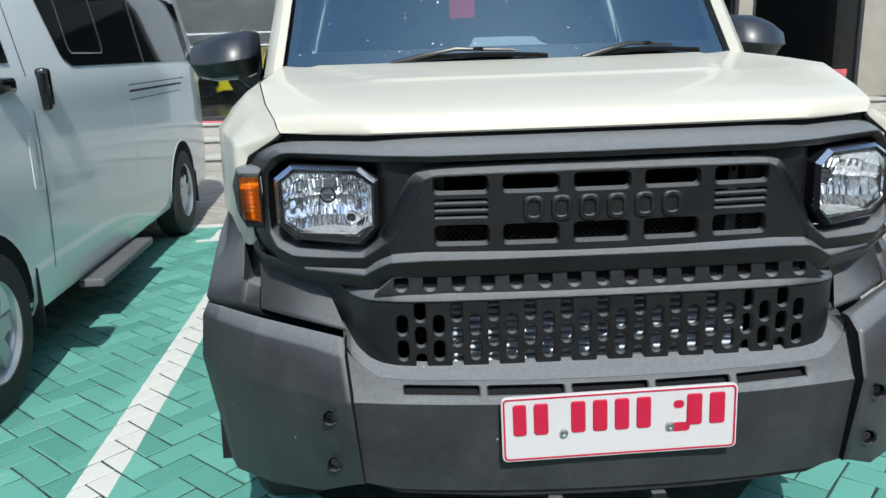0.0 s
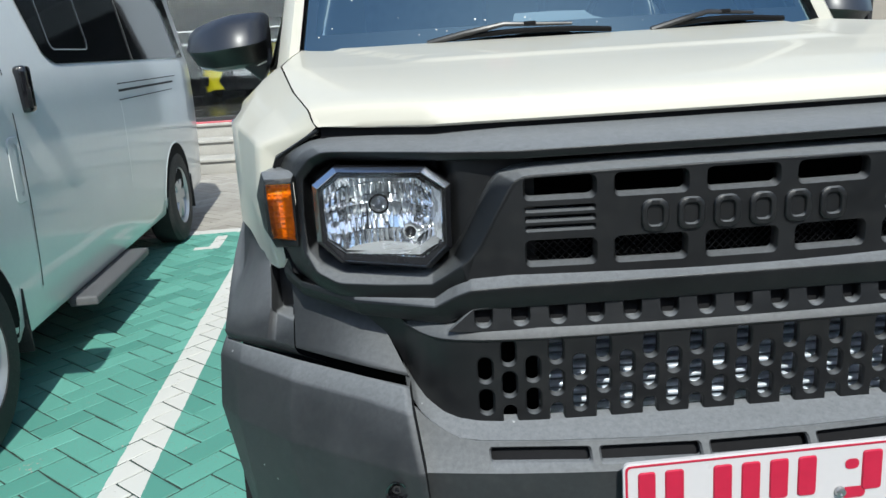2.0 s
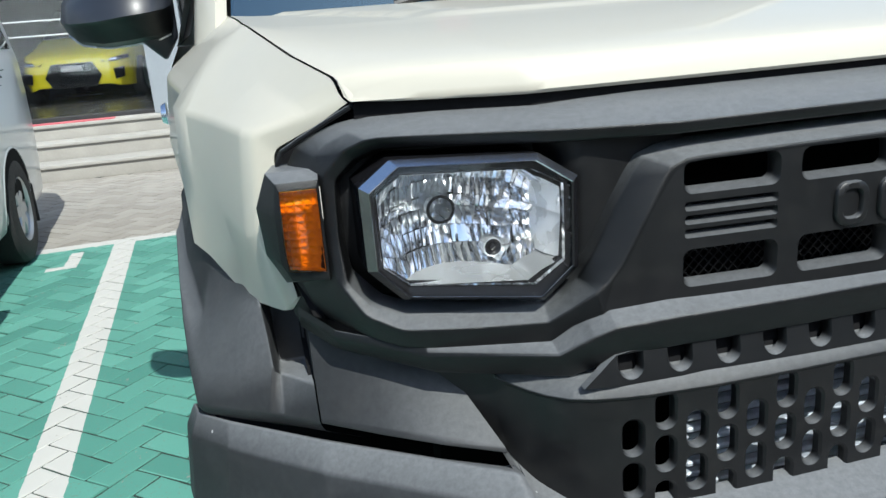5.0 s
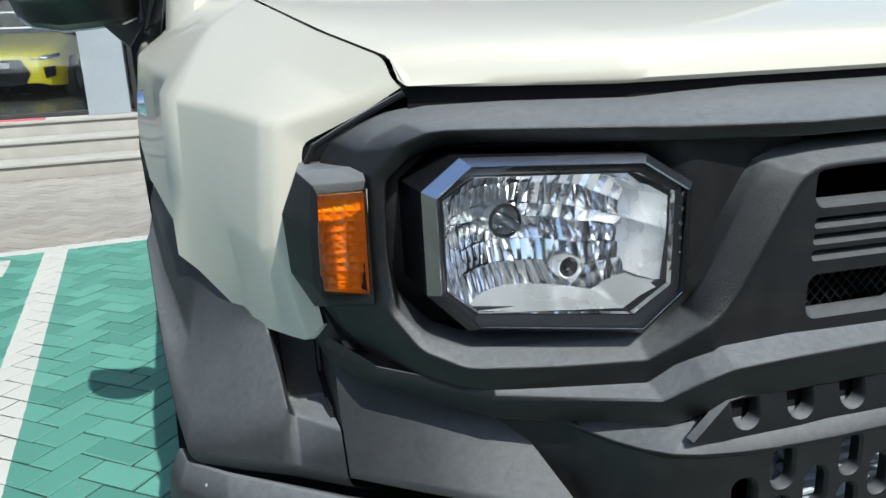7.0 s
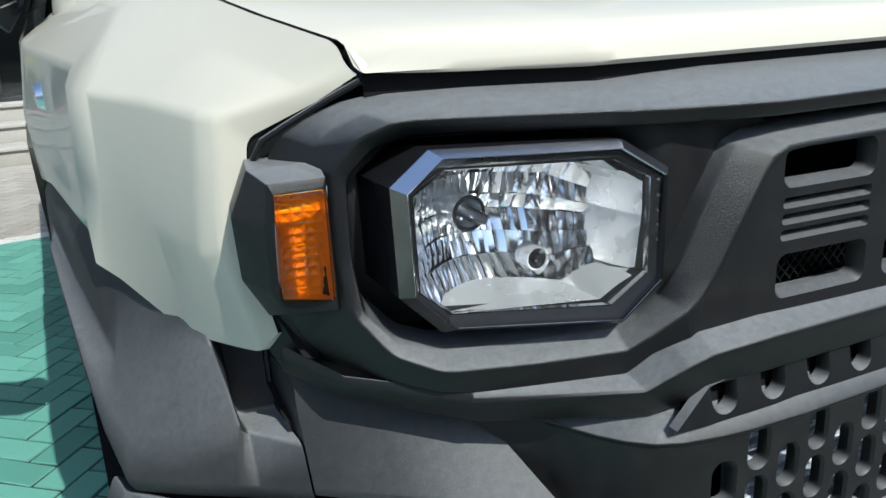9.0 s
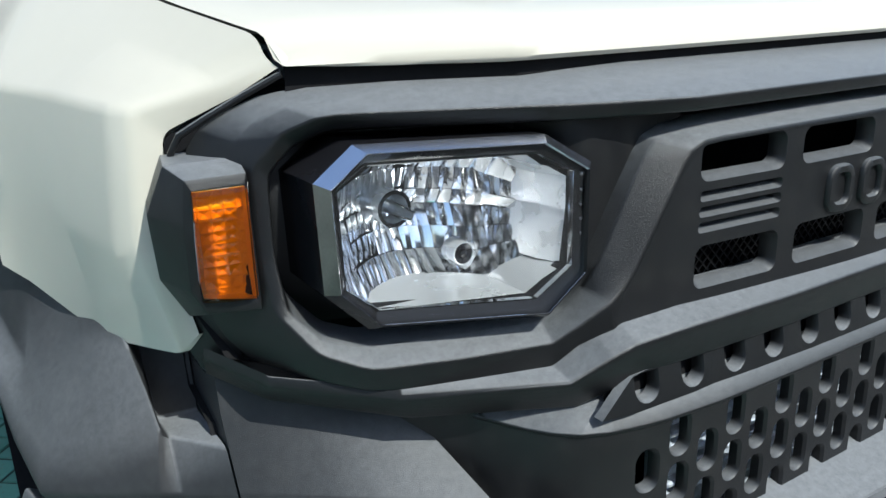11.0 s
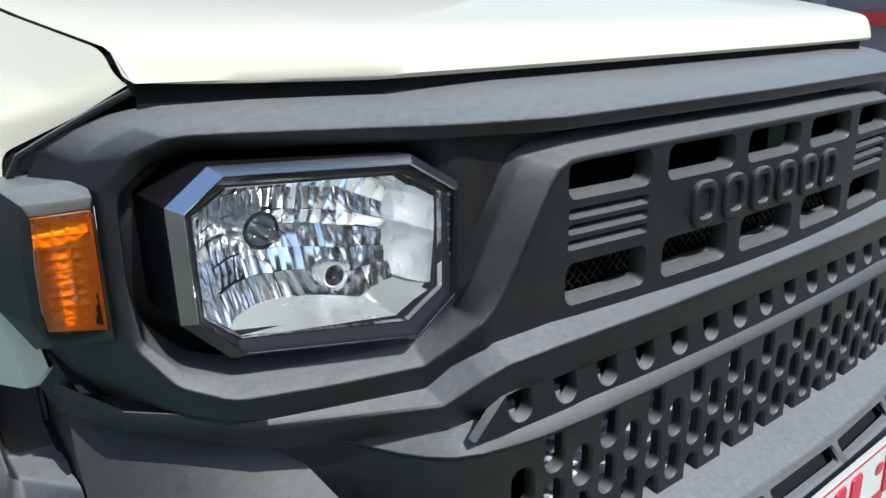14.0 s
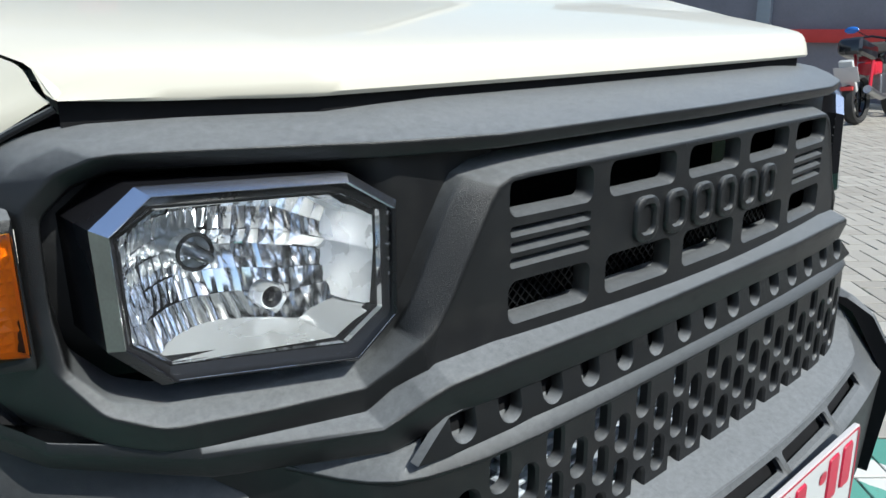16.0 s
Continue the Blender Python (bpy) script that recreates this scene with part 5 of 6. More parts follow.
tagged(ground, "sunlit bare concrete ground round the bays", "ground", kind="structure")

# herringbone pavers at 45 degrees to the bays
PW, PL = 0.105, 0.210
def paver_mesh():
    bm = bmesh.new()
    g = 0.0040
    x, y, c, h = PL / 2 - g, PW / 2 - g, 0.0022, 0.05
    top = [(sx * (x - c), sy * (y - c), 0.0) for sx, sy in ((-1, -1), (1, -1), (1, 1), (-1, 1))]
    mid = [(sx * x, sy * y, -c * 0.8) for sx, sy in ((-1, -1), (1, -1), (1, 1), (-1, 1))]
    low = [(sx * x, sy * y, -0.02) for sx, sy in ((-1, -1), (1, -1), (1, 1), (-1, 1))]
    strip([top, mid, low], bm, closed=True)
    bm.faces.new([bm.verts.new(p) for p in top])
    finish(bm, 20)
    me = bpy.data.meshes.new("paver")
    bm.to_mesh(me)
    bm.free()
    me.materials.append(paver_mat)
    return me


def herringbone(x0, x1, y0, y1):
    """Centres and turns of the pavers inside a stretch of the plan."""
    a = radians(45) + math.atan(BAY)
    ca, sa = math.cos(a), math.sin(a)
    out = []
    R = int(max(abs(v) for v in (x0, x1, y0, y1)) * 1.6 / PW) + 4
    for i in range(-R, R + 1):
        for j in range(-R, R + 1):
            k = (i - j) % 4      # the cell's place in the weave
            if k == 0:           # a paver along local x over cells i, i + 1
                cx, cy, turn = (i + 1) * PW, (j + 0.5) * PW, 0
            elif k == 2:         # a paver along local y over cells j - 1, j
                cx, cy, turn = (i + 0.5) * PW, j * PW, 90
            else:
                continue
            x, y = cx * ca - cy * sa, cx * sa + cy * ca
            if x0 <= x <= x1 and y0 <= y <= y1:
                out.append((x, y, math.degrees(a) + turn))
    return out


pavement = part("pavement", strip([[(x, y, -0.0045) for x in (-5.3, 11.6)] for y in (-1.25, 8)]), joint_mat)
tagged(pavement, "herringbone concrete pavers painted green with white bay lines", "pavement", kind="structure")
def in_near(x, y):
    return -1.95 < x < -0.75 and 0.15 < y < 4.75


cells = herringbone(-5.2, 11.5, -1.20, 7.95)
rnd = random.Random(7)
me = paver_mesh()
verts, faces = [], []
base_v = [v.co.copy() for v in me.vertices]
base_f = [tuple(p.vertices) for p in me.polygons]
near_cells = []
for x, y, turn in cells:
    if in_near(x, y) and len(near_cells) < 300:
        near_cells.append((x, y, turn))
        continue
    hidden = (-0.7 < x < 0.7 and y > 0.6) or (x > 2.2 and y > 5.5) or (x < -3.2)
    if hidden:
        continue
    m = pose(x, y, rnd.uniform(-0.0012, 0.0012), rnd.uniform(-0.7, 0.7), rnd.uniform(-0.7, 0.7), turn + rnd.uniform(-1.6, 1.6))
    k = len(verts)
    verts += [tuple(m @ v) for v in base_v]
    faces += [tuple(k + i for i in f) for f in base_f]
rest = bpy.data.meshes.new("pavers")
rest.from_pydata(verts, [], faces)
rest.materials.append(paver_mat)
ob = new("pavers", rest)
ob.parent = pavement
tagged(ob, kind="stuff")

# unseen dark ground before the bays, added to cut bounce onto the nose
dark_ground = mat("unseen_dark_ground", (0.045, 0.045, 0.047), 0.85, var=0.3, scale=3, grain=0.4, grain_scale=120, spec=0.3)
tagged(part("road", box(90, 22.4, 0.02, (0, -12.5, -0.014)), dark_ground), "unseen dark ground in front of the bays, cuts bounced light", "road", kind="structure")

# unseen plain wall behind the camera, added to darken reflections
blocker_wall = mat("dark_blocker_wall", (0.055, 0.052, 0.047), 0.8, var=0.4, scale=0.5)
for x0, x1, h in ((-36, -8, 3.9), (-8, 36, 7.5)):
    tagged(part("wall_south", box(x1 - x0, 0.4, h, ((x0 + x1) / 2, -24, h / 2)), blocker_wall), "unseen plain dark wall behind the camera, darkens reflections", "wall", kind="structure")

# ---- showroom behind ----
concrete = mat("pale_concrete", (0.33, 0.315, 0.285), 0.8, var=0.12, scale=4, grain=0.3, grain_scale=160)
nosing_mat = mat("pale_nosing", (0.355, 0.34, 0.31), 0.7, var=0.1, scale=6, grain=0.2, grain_scale=160)
for k, (y, z) in enumerate(((7.85, 0.17), (8.30, 0.34), (8.75, 0.50))):
    deep = 0.8 if k < 2 else 8.0
    st = part("step_%d" % (k + 1), box(14.0, deep, z - 0.02, (-1.0, y + 0.03 + deep / 2, z / 2 - 0.01), 0.004), concrete)
    tagged(st, "pale concrete entrance step", "step", kind="structure")
    part("nosing", box(14.0, 0.45, 0.03, (-1.0, y + 0.225, z - 0.015), 0.006), nosing_mat, st)
red_tile = mat("red_strip_paint", (0.46, 0.09, 0.11), 0.6, var=0.1)
stp = part("trim_red", box(7.4, 0.15, 0.012, (-5.85, 8.91, 0.506), 0.003), red_tile)
tagged(stp, "red painted strip along the step edge", "trim", kind="structure")

# facade: glass between pillars, dark room behind
render_grey = mat("grey_blue_cladding", (0.30, 0.33, 0.36), 0.45, var=0.06, scale=2)
brown_stone = mat("brown_grey_stone", (0.30, 0.27, 0.23), 0.7, var=0.12, scale=5, grain=0.2, grain_scale=120)
dark_frame = mat("dark_aluminium", (0.03, 0.03, 0.032), 0.4, var=0.1)
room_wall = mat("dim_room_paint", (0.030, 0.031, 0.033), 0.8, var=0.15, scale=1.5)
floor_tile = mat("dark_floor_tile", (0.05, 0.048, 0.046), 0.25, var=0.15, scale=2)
white_trim = mat("grey_aluminium", (0.16, 0.165, 0.165), 0.4, var=0.05)
for nm, sz, at, m_, lb in (
        ("pillar_grey", (0.44, 0.5, 3.6), (-1.50, 9.28, 2.3), render_grey, "grey-blue clad facade pillar"),
        ("pillar_stone", (0.9, 0.7, 3.6), (6.165, 9.55, 2.3), brown_stone, "brown-grey stone facade pillar"),
        ("pillar_slim", (0.19, 0.3, 3.6), (4.106, 9.34, 2.3), brown_stone, "slim brown-grey stone facade pillar"),
        ("pillar_corner", (0.7, 0.7, 3.6), (-7.6, 9.3, 2.3), brown_stone, "brown-grey stone facade pillar")):
    tagged(part(nm, box(*sz, at, 0.01), m_), lb, "pillar", kind="structure")
tagged(part("wall_above", box(14, 0.4, 1.6, (-0.8, 9.35, 4.6), 0.01), render_grey), "grey-blue fascia above the shop windows", "wall", kind="structure")
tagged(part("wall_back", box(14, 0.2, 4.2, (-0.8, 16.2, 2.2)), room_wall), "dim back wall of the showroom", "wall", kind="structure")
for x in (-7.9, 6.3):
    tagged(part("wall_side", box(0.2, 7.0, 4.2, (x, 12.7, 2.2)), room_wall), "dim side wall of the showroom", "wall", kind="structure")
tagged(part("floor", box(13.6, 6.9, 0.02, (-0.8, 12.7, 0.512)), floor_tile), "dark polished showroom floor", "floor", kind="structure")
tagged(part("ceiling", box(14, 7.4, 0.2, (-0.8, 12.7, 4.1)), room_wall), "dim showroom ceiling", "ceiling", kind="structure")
# glazing
for k, (x0, x1) in enumerate(((-7.25, -4.5), (-4.5, -1.68), (-1.24, 1.9), (1.9, 4.01), (4.20, 5.715))):
    win = part("window_%d" % (k + 1), box(x1 - x0, 0.012, 3.28, ((x0 + x1) / 2, 9.24, 2.16)), shop_glass)
    tagged(win, "large dark shop window", "window", kind="structure")
    win.visible_shadow = False
    for x in (x0 + 0.02, x1 - 0.02):
        part("window_frame", box(0.05, 0.08, 3.28, (x, 9.24, 2.16), 0.004), dark_frame, win)
    part("window_sill", box(x1 - x0, 0.14, 0.05, ((x0 + x1) / 2, 9.20, 0.525), 0.004), dark_frame, win)
    for z in (1.46, 1.62) if k < 2 else ():
        part("transom", box(x1 - x0, 0.05, 0.018, ((x0 + x1) / 2, 9.20, z), 0.004), white_trim, win, "pale horizontal bar")
red_sill = part("trim_red_sill", box(3.6, 0.06, 0.10, (3.7, 9.13, 0.83), 0.004), red_tile)
tagged(red_sill, "red strip along the foot of the shop window", "trim", kind="structure")

# added fill lamp inside the shop window, brightens the yellow car
room_fill = new("window_daylight", bpy.data.lights.new("window_daylight", "AREA"))
room_fill.data.shape, room_fill.data.size, room_fill.data.size_y, room_fill.data.energy, room_fill.data.color = "RECTANGLE", 2.7, 2.6, 65, (0.93, 0.97, 1.0)
room_fill.matrix_world = look((-3.09, 9.30, 2.3), (-3.09, 14.0, 1.2))

# yellow car on show
yellow = mat("yellow_car_paint", (0.92, 0.76, 0.012), 0.3, var=0.03, coat=1.0, rough_var=0.04)
car = thing("small_car", "bright yellow compact car behind the shop window", "car", pose(-3.13, 12.4, 0.522, 0, 0, -5))
stations = [  # y from the nose, half width, sill, bumper, waist, roof half, roof z
    (0.00, 0.54, 0.24, 0.40, 0.60, 0.30, 0.63), (0.06, 0.68, 0.20, 0.42, 0.66, 0.45, 0.69), (0.30, 0.80, 0.19, 0.45, 0.72, 0.60, 0.78), (0.85, 0.86, 0.19, 0.48, 0.80, 0.66, 0.90),
    (1.10, 0.86, 0.19, 0.50, 0.86, 0.66, 0.96), (1.75, 0.86, 0.19, 0.52, 0.90, 0.58, 1.42), (2.6, 0.86, 0.19, 0.52, 0.92, 0.56, 1.47), (3.5, 0.84, 0.22, 0.52, 0.92, 0.55, 1.38), (3.9, 0.78, 0.28, 0.5, 0.85, 0.6, 0.95)]
rows = []
for y, hw, a, b, c, rw, rz in stations:
    top = (rw, rz) if y <= 1.1 or y > 3.6 else (0.70, c + 0.02)
    half = [(0, y, top[1] + 0.01), (top[0], y, top[1]), (hw * 0.93, y, c), (hw, y, b), (hw * 0.95, y, a)]
    rows.append(sym(half))
cabin = [sym([(0, y, rz + 0.01), (rw, y, rz), (hw * 0.90, y, c)]) for y, hw, a, b, c, rw, rz in stations if 1.0 < y < 3.95]
part("cabin", strip(cabin), gloss_black, car, "black roof and windows", 30)
bm = strip(rows)
bm.faces.new([bm.verts.new(p) for p in rows[0]])
part("body", bm, yellow, car, "", 30, soft=0.02)
part("grille", strip([[(x, y, z) for x, y, z in r] for r in ([(-0.32, -0.025, 0.22), (0.32, -0.025, 0.22)], [(-0.41, -0.03, 0.38), (0.41, -0.03, 0.38)], [(-0.30, -0.015, 0.58), (0.30, -0.015, 0.58)])]), gloss_black, car, "large black grille")
part("badge_plate", box(0.30, 0.01, 0.08, (0, -0.04, 0.50), 0.003), plate_white, car)
for s in (-1, 1):
    hl = part("headlamp", strip([[(s * 0.42, 0.0, 0.60), (s * 0.60, 0.035, 0.625), (s * 0.80, 0.18, 0.66)], [(s * 0.44, -0.012, 0.565), (s * 0.62, 0.02, 0.565), (s * 0.815, 0.17, 0.60)]]), gloss_black, car, "dark slim headlamp")
    part("reflector", box(0.10, 0.02, 0.025, (s * 0.60, 0.015, 0.592), 0.006), chrome, hl)
    part("fog_recess", strip([[(s * 0.58, 0.0, 0.46), (s * 0.74, 0.06, 0.48)], [(s * 0.60, -0.01, 0.30), (s * 0.73, 0.05, 0.33)]]), gloss_black, car, "black fog-lamp recess")
    wheel("wheel", (s * 0.80, 0.80, 0.31), 0.31, 0.20, s, car, 0.23)
    wheel("wheel", (s * 0.80, 3.22, 0.31), 0.31, 0.20, s, car, 0.23)
part("windshield", strip([[(u * 0.62, 1.13, 0.975), (u * 0.54, 1.73, 1.405)] for u in (-1, 0, 1)]), tint_glass, car)

# ---- white van ----
van = thing("van", "silver-white high van parked beside the white bay line", "van", pose(-1.985 - 0.94 + 0.078, 0.42, 0, 0, 0, 3.1))
VS = [  # along, half width factor, roof z
    (0.00, 0.80, 1.05), (0.05, 0.88, 1.12), (0.22, 0.95, 1.28), (0.60, 0.985, 1.66), (1.00, 1.0, 2.02), (1.35, 1.0, 2.16), (2.2, 1.0, 2.22), (3.6, 1.0, 2.24), (4.7, 1.0, 2.22), (5.05, 0.985, 2.18), (5.18, 0.95, 2.05), (5.22, 0.90, 1.7)]
SECT = [(0.26, 0.885), (0.32, 0.912), (0.50, 0.928), (0.80, 0.938), (1.02, 0.940), (1.10, 0.935), (1.14, 0.938), (1.27, 0.930), (1.30, 0.922), (1.80, 0.835), (1.89, 0.79), (1.97, 0.68), (2.03, 0.0)]
def van_x(z):
    return curve_at(SECT, z)


rows = []
for y, k, roof in VS:
    half = []
    for z, x in SECT:
        zz = z if z <= 1.0 else 1.0 + (z - 1.0) * (roof - 1.0) / 1.24
        half.append((x * k, y, max(zz, z if z <= 1.0 else 0)))
    rows.append([(p[0], p[1], p[2]) for p in half] + [(-p[0], p[1], p[2]) for p in half[-2::-1]])
bm = strip(rows)
bm.faces.new([bm.verts.new(p) for p in rows[-1]])
bm.faces.new([bm.verts.new(p) for p in rows[0]])
part("body", bm, van_paint, van, "silver-white painted body", 30)
part("floor_pan", box(1.70, 4.9, 0.06, (0, 2.62, 0.27)), dark_void, van)
def on_van(y, z, out=0.004):
    k = curve_at([(a, b) for a, b, _ in VS], y)
    roof = curve_at([(a, c) for a, _, c in VS], y)
    src = z if z <= 1.0 else 1.0 + (z - 1.0) * 1.24 / (roof - 1.0)
    return (van_x(src) * k + out, y, z)


def van_patch(y0, y1, z0, z1, out=0.004, ny=8, nz=4, slant=0.0):
    return strip([[on_van(y0 + (y1 - y0) * i / ny + slant * (j / nz), z0 + (z1 - z0) * j / nz, out) for i in range(ny + 1)] for j in range(nz + 1)])


step_grey = mat("grey_step_plastic", (0.10, 0.10, 0.105), 0.55, var=0.15, scale=20)
# side glass, with a slanted front edge
for y0, y1, sl in ((2.10, 3.42, -0.18), (3.46, 4.90, 0.0)):
    rows = []
    for fr in (0, 0.012, 0.035, 0.07, 0.12, 0.2, 0.4, 0.6, 0.8, 1):
        z = 1.305 + 0.53 * fr
        a = y0 + sl * fr * 1.2 + (0.10 * (1 - min(1, fr / 0.12)) ** 2 if sl else 0)
        b = y1 - (0.10 * fr if not sl else 0)
        rows.append([on_van(a + (b - a) * i / 8, z, 0.005) for i in range(9)])
    part("side_window", strip(rows), tint_glass, van, "dark tinted side window")
gasket = mat("pale_window_outline", (0.35, 0.37, 0.38), 0.4, var=0.05)
loop_a, loop_b = rrect(2.45, 1.535, 0.52, 0.34, 0.05, 5), rrect(2.45, 1.535, 0.508, 0.328, 0.046, 5)
part("window_outline", strip([[on_van(y, z, 0.0085) for y, z in loop_a], [on_van(y, z, 0.0085) for y, z in loop_b]], closed=True), gasket, van, "thin pale outline of the sliding pane")
part("window_joint", van_patch(3.42, 3.46, 1.305, 1.83, 0.003, 1, 5), rubber, van)
rows = [[on_van(0.95 + 0.5 * j / 4 * 0.6 + (1.50 - 0.95 - 0.3 * j / 4) * i / 5, 1.33 + 0.42 * j / 4, 0.005) for i in range(6)] for j in range(5)]
part("door_window", strip(rows), tint_glass, van, "dark front door window")
# near-white strip colour: a highlight painted on the sliding door's edge
seam_highlight = mat("painted_edge_highlight", (0.88, 0.89, 0.88), 0.4, var=0.03)
seam_mat = mat("dark_panel_gap", (0.03, 0.03, 0.03), 0.8, var=0.1)
for y, z0, z1 in ((1.62, 0.42, 1.80), (0.86, 0.9, 1.3), (3.03, 0.62, 1.08)):
    part("door_seam", van_patch(y, y + 0.008, z0, z1, 0.0025, 1, 8), seam_mat if y < 2.9 else seam_highlight, van)
part("slide_rail", van_patch(3.02, 4.35, 1.133, 1.147, 0.003, 6, 1), seam_mat, van, "dark sliding-door rail")
part("slide_rail_cover", van_patch(3.02, 4.30, 1.086, 1.091, 0.003, 6, 1), seam_mat, van)
part("slide_rail_top", van_patch(3.02, 4.45, 1.175, 1.181, 0.003, 6, 1), seam_mat, van)
for y, z, l_, h in ((1.36, 1.24, 0.16, 0.07), (1.76, 1.21, 0.075, 0.19)):
    at = on_van(y, z, 0.012)
    part("door_handle", box(0.055, l_, h, at, 0.027, seg=4), gloss_black, van, "black door handle")
loop = rrect(1.56, 0.91, 0.11, 0.26, 0.03, 4)
part("fuel_flap", strip([[on_van(y, z, 0.001) for y, z in loop], [on_van(y, z, 0.004) for y, z in rrect(1.56, 0.91, 0.102, 0.252, 0.027, 4)], [on_van(y, z, 0.004) for y, z in rrect(1.56, 0.91, 0.05, 0.2, 0.02, 4)]], closed=True), van_paint, van, "painted fuel flap", 20)
# wheel arches and wheels
for y in (0.98, 4.14):
    loop_o = [(y + 0.400 * math.cos(a), 0.33 + 0.400 * math.sin(a)) for a in [math.pi * k / 16 - 0.1 for k in range(18)]]
    loop_i = [(y + 0.385 * math.cos(a), 0.33 + 0.385 * math.sin(a)) for a in [math.pi * k / 16 - 0.1 for k in range(18)]]
    part("wheel_arch", strip([[on_van(a, max(b, 0.27), 0.001) for a, b in loop_o], [on_van(a, max(b, 0.27), 0.006) for a, b in loop_i], [(0.80, a, b) for a, b in loop_i]]), van_paint, van, "", 30)
    part("wheel_well", strip([[on_van(a, max(b, 0.2), 0.008) for a, b in loop_i], [(0.62, a, b) for a, b in loop_i], [(0.62, y, 0.3)] * len(loop_i)]), dark_void, van)
    # dark disc on the uncut body, painted as the wheel opening's shade
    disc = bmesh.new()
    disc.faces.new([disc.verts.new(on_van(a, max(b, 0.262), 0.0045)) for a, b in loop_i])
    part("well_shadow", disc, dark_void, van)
    for s in (1, -1):
        wheel("wheel", (s * 0.845, y, 0.335), 0.335, 0.195, s, van, 0.205)
part("mud_flap", box(0.20, 0.012, 0.26, (0.83, 4.56, 0.30), 0.004), rubber, van, "black mud flap")
part("mud_flap", box(0.20, 0.012, 0.26, (0.83, 1.42, 0.34), 0.004), rubber, van, "black mud flap")
part("side_step", box(0.13, 0.92, 0.045, (0.94, 2.42, 0.235), 0.015, seg=3), step_grey, van, "grey side step")
vm = new("door_mirror")
vm.parent = van
part("shell", box(0.16, 0.12, 0.24, (1.06, 0.62, 1.30), 0.05, seg=3), van_paint, vm)
part("arm", tube([(0.90, 0.70, 1.22), (1.03, 0.64, 1.22)], 0.025, 8), plastic_smooth, vm)

# ---- far side: dark wall with a red rail, parked motorcycle ----
dark_wall = mat("dark_grey_wall_paint", (0.22, 0.21, 0.24), 0.5, var=0.12, scale=2)
wl = part("wall_east", box(0.25, 12.0, 3.2, (11.50, 3.6, 1.6), 0.01), dark_wall)
tagged(wl, "dark grey painted wall", "wall", kind="structure")
red_paint = mat("red_rail_paint", (0.60, 0.05, 0.045), 0.4, var=0.1)
rail = part("trim_rail", box(0.12, 12.0, 0.19, (11.31, 3.6, 0.982), 0.012), red_paint)
tagged(rail, "red painted rail along the dark wall", "rail", kind="structure")
tagged(part("kerb", box(0.2, 12, 0.06, (11.2, 3.6, 0.03), 0.01), concrete), "low concrete kerb at the wall", "kerb", kind="structure")
for y in (2.2, 5.5):
    tagged(part("pilaster", box(0.10, 0.22, 3.1, (11.34, y, 1.57), 0.01), render_grey), "grey wall pilaster", "pillar", kind="structure")

bike = thing("motorcycle", "black and red motorcycle with blue mirrors parked at the wall", "motorcycle", pose(9.79, 3.17, 0, 0, -6, -90))
pale_guard = mat("pale_grey_mudguard", (0.50, 0.50, 0.50), 0.5, var=0.1)
chain_red = mat("red_motor_paint", (0.55, 0.02, 0.04), 0.3, var=0.1, coat=0.5)
blue_mirror = mat("blue_mirror_back", (0.03, 0.16, 0.55), 0.25, var=0.05, coat=0.5)
for y in (-0.62, 0.62):
    w = new("wheel")
    w.parent = bike
    w.location = (0, y, 0.30)
    part("tyre", lathe([(-0.04, 0.22), (-0.07, 0.25), (-0.06, 0.28), (0, 0.30), (0.06, 0.28), (0.07, 0.25), (0.04, 0.22)], n=36), rubber, w)
    bm = lathe([(-0.02, 0.225), (0.02, 0.225)], n=36)
    for k in range(5):
        a = 2 * math.pi * k / 5
        tube([(0, 0, 0), (0, 0.22 * math.cos(a), 0.22 * math.sin(a))], 0.014, 6, bm)
    part("rim", bm, gloss_black, w)
part("engine", box(0.24, 0.36, 0.30, (0, 0.02, 0.42), 0.04, seg=3), steel, bike, "metal engine block")
part("tank", box(0.24, 0.46, 0.20, (0, 0.12, 0.78), 0.08, seg=4), gloss_black, bike, "black fuel tank")
part("seat", box(0.25, 0.62, 0.14, (0, -0.30, 0.88), 0.055, seg=3), rubber, bike, "black seat")
part("tail", box(0.29, 0.56, 0.20, (0, -0.60, 0.87), 0.08, seg=3, turn=Matrix.Rotation(radians(-12), 4, "X")), gloss_black, bike, "black tail fairing")
part("side_cover", box(0.22, 0.24, 0.16, (0, -0.22, 0.64), 0.04, seg=3), chain_red, bike, "red side cover")
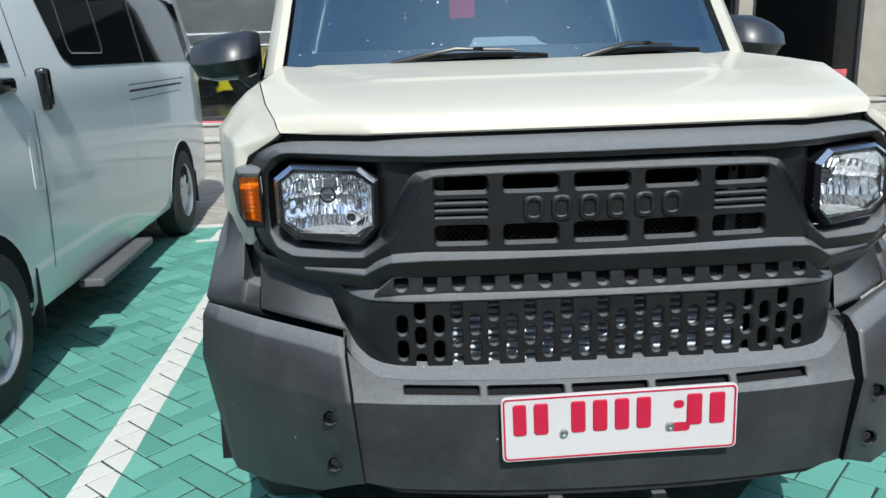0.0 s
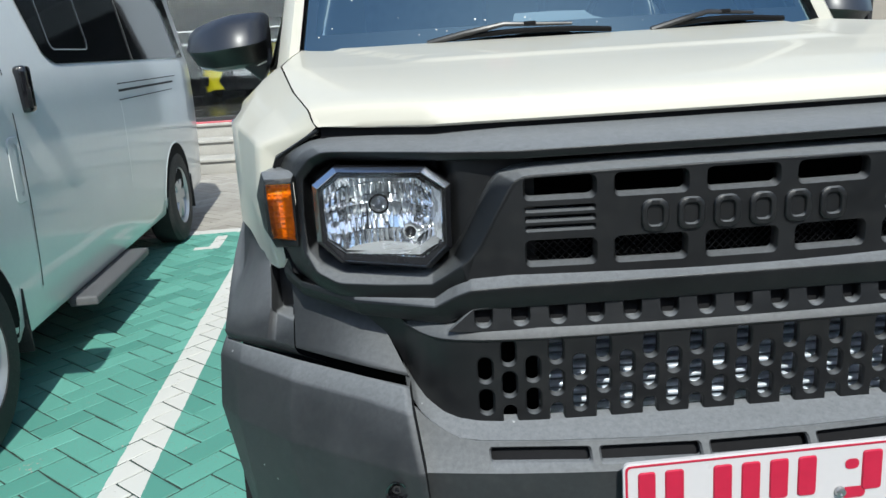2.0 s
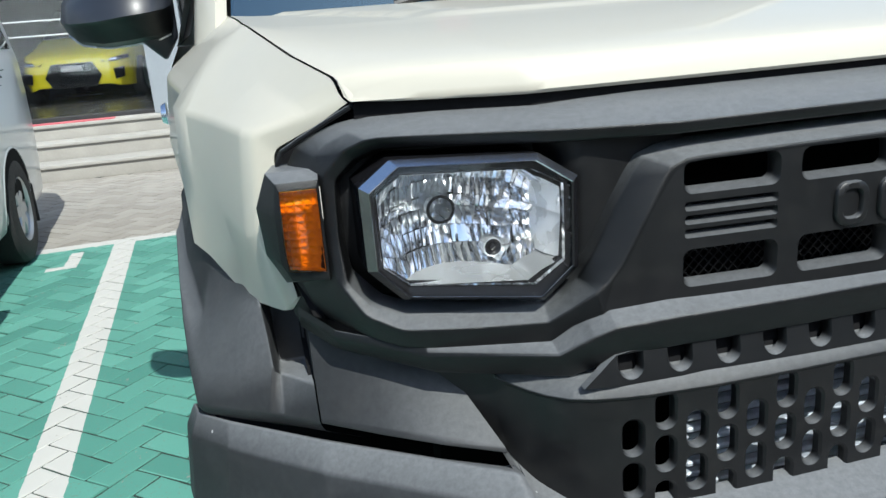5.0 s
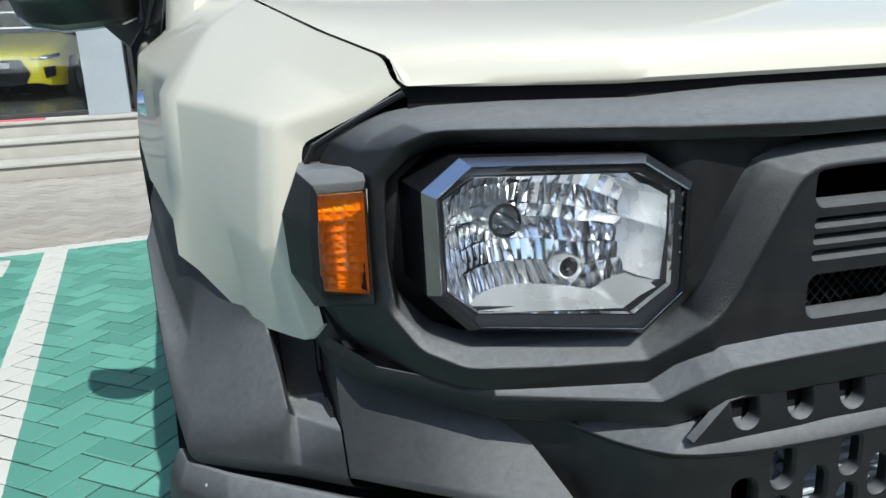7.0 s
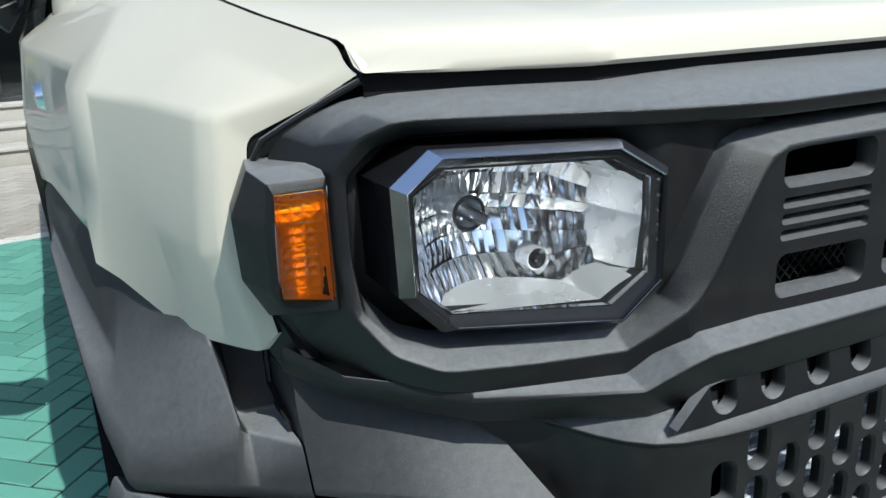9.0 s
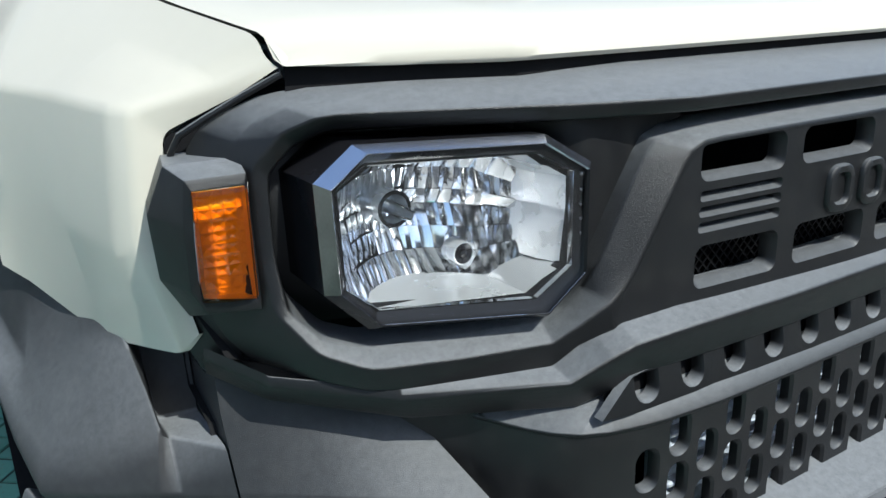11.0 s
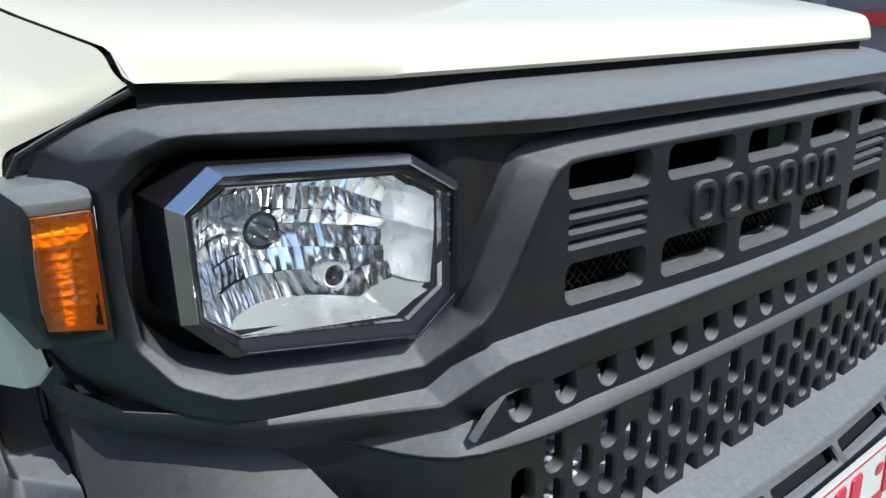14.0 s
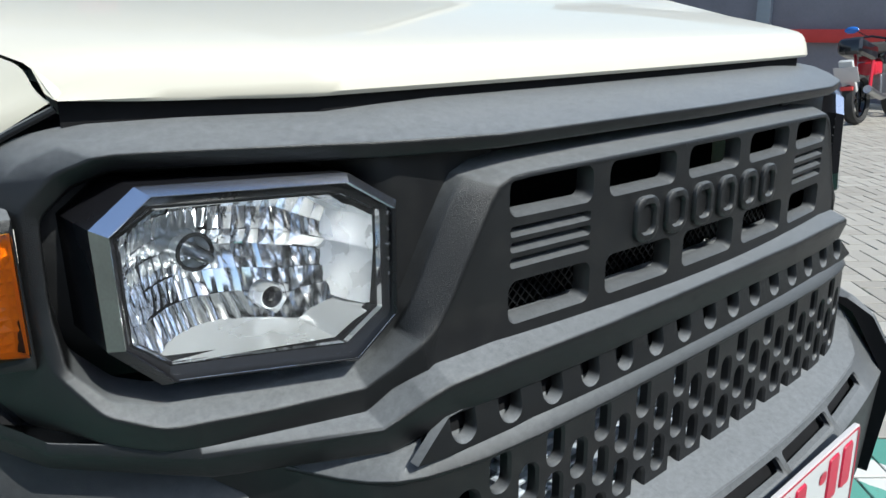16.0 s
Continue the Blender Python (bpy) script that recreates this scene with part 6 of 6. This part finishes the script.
part("rear_fender", box(0.16, 0.06, 0.40, (0, -0.87, 0.58), 0.02, turn=Matrix.Rotation(radians(24), 4, "X")), pale_guard, bike, "pale grey rear mudguard")
part("plate", box(0.27, 0.010, 0.19, (0, -0.93, 0.60), 0.004, turn=Matrix.Rotation(radians(24), 4, "X")), plate_white, bike, "white number plate")
part("tail_lamp", box(0.14, 0.04, 0.05, (0, -0.90, 0.44), 0.012), red_paint, bike, "red tail lamp")
for s in (-1, 1):
    part("shock", tube([(s * 0.10, -0.50, 0.36), (s * 0.10, -0.40, 0.74)], 0.022, 8), chain_red, bike, "red rear shock")
    part("fork", tube([(s * 0.08, 0.62, 0.30), (s * 0.08, 0.42, 0.95)], 0.022, 8), steel, bike, "steel fork leg")
    part("handlebar", tube([(0, 0.40, 0.98), (s * 0.20, 0.38, 1.03), (s * 0.36, 0.28, 1.02)], 0.014, 8), gloss_black, bike)
    part("grip", tube([(s * 0.28, 0.32, 1.02), (s * 0.40, 0.26, 1.02)], 0.019, 8), rubber, bike)
    part("mirror_stalk", tube([(s * 0.24, 0.36, 1.03), (s * 0.34, 0.36, 1.09), (s * 0.38, 0.36, 1.12)], 0.007, 6), gloss_black, bike)
    bm = bmesh.new()
    bmesh.ops.create_uvsphere(bm, u_segments=16, v_segments=10, radius=1, matrix=Matrix.Translation((s * 0.44, 0.36, 1.13)) @ Matrix.Diagonal((0.09, 0.022, 0.045, 1)))
    part("mirror", bm, blue_mirror, bike, "blue mirror")
part("head_lamp", box(0.18, 0.16, 0.18, (0, 0.56, 0.92), 0.05, seg=3), gloss_black, bike)
part("exhaust", tube([(0.14, 0.1, 0.30), (0.16, -0.3, 0.30), (0.17, -0.75, 0.42)], [0.022, 0.04, 0.048], 12), steel, bike, "metal exhaust")

# nearest pavers, each its own piece
for i, (x, y, turn) in enumerate(near_cells):
    ob = new("paver", me)
    ob.parent = pavement
    ob.matrix_basis = pose(x, y, rnd.uniform(-0.0015, 0.0015), rnd.uniform(-0.6, 0.6), rnd.uniform(-0.6, 0.6), turn + rnd.uniform(-1.6, 1.6))
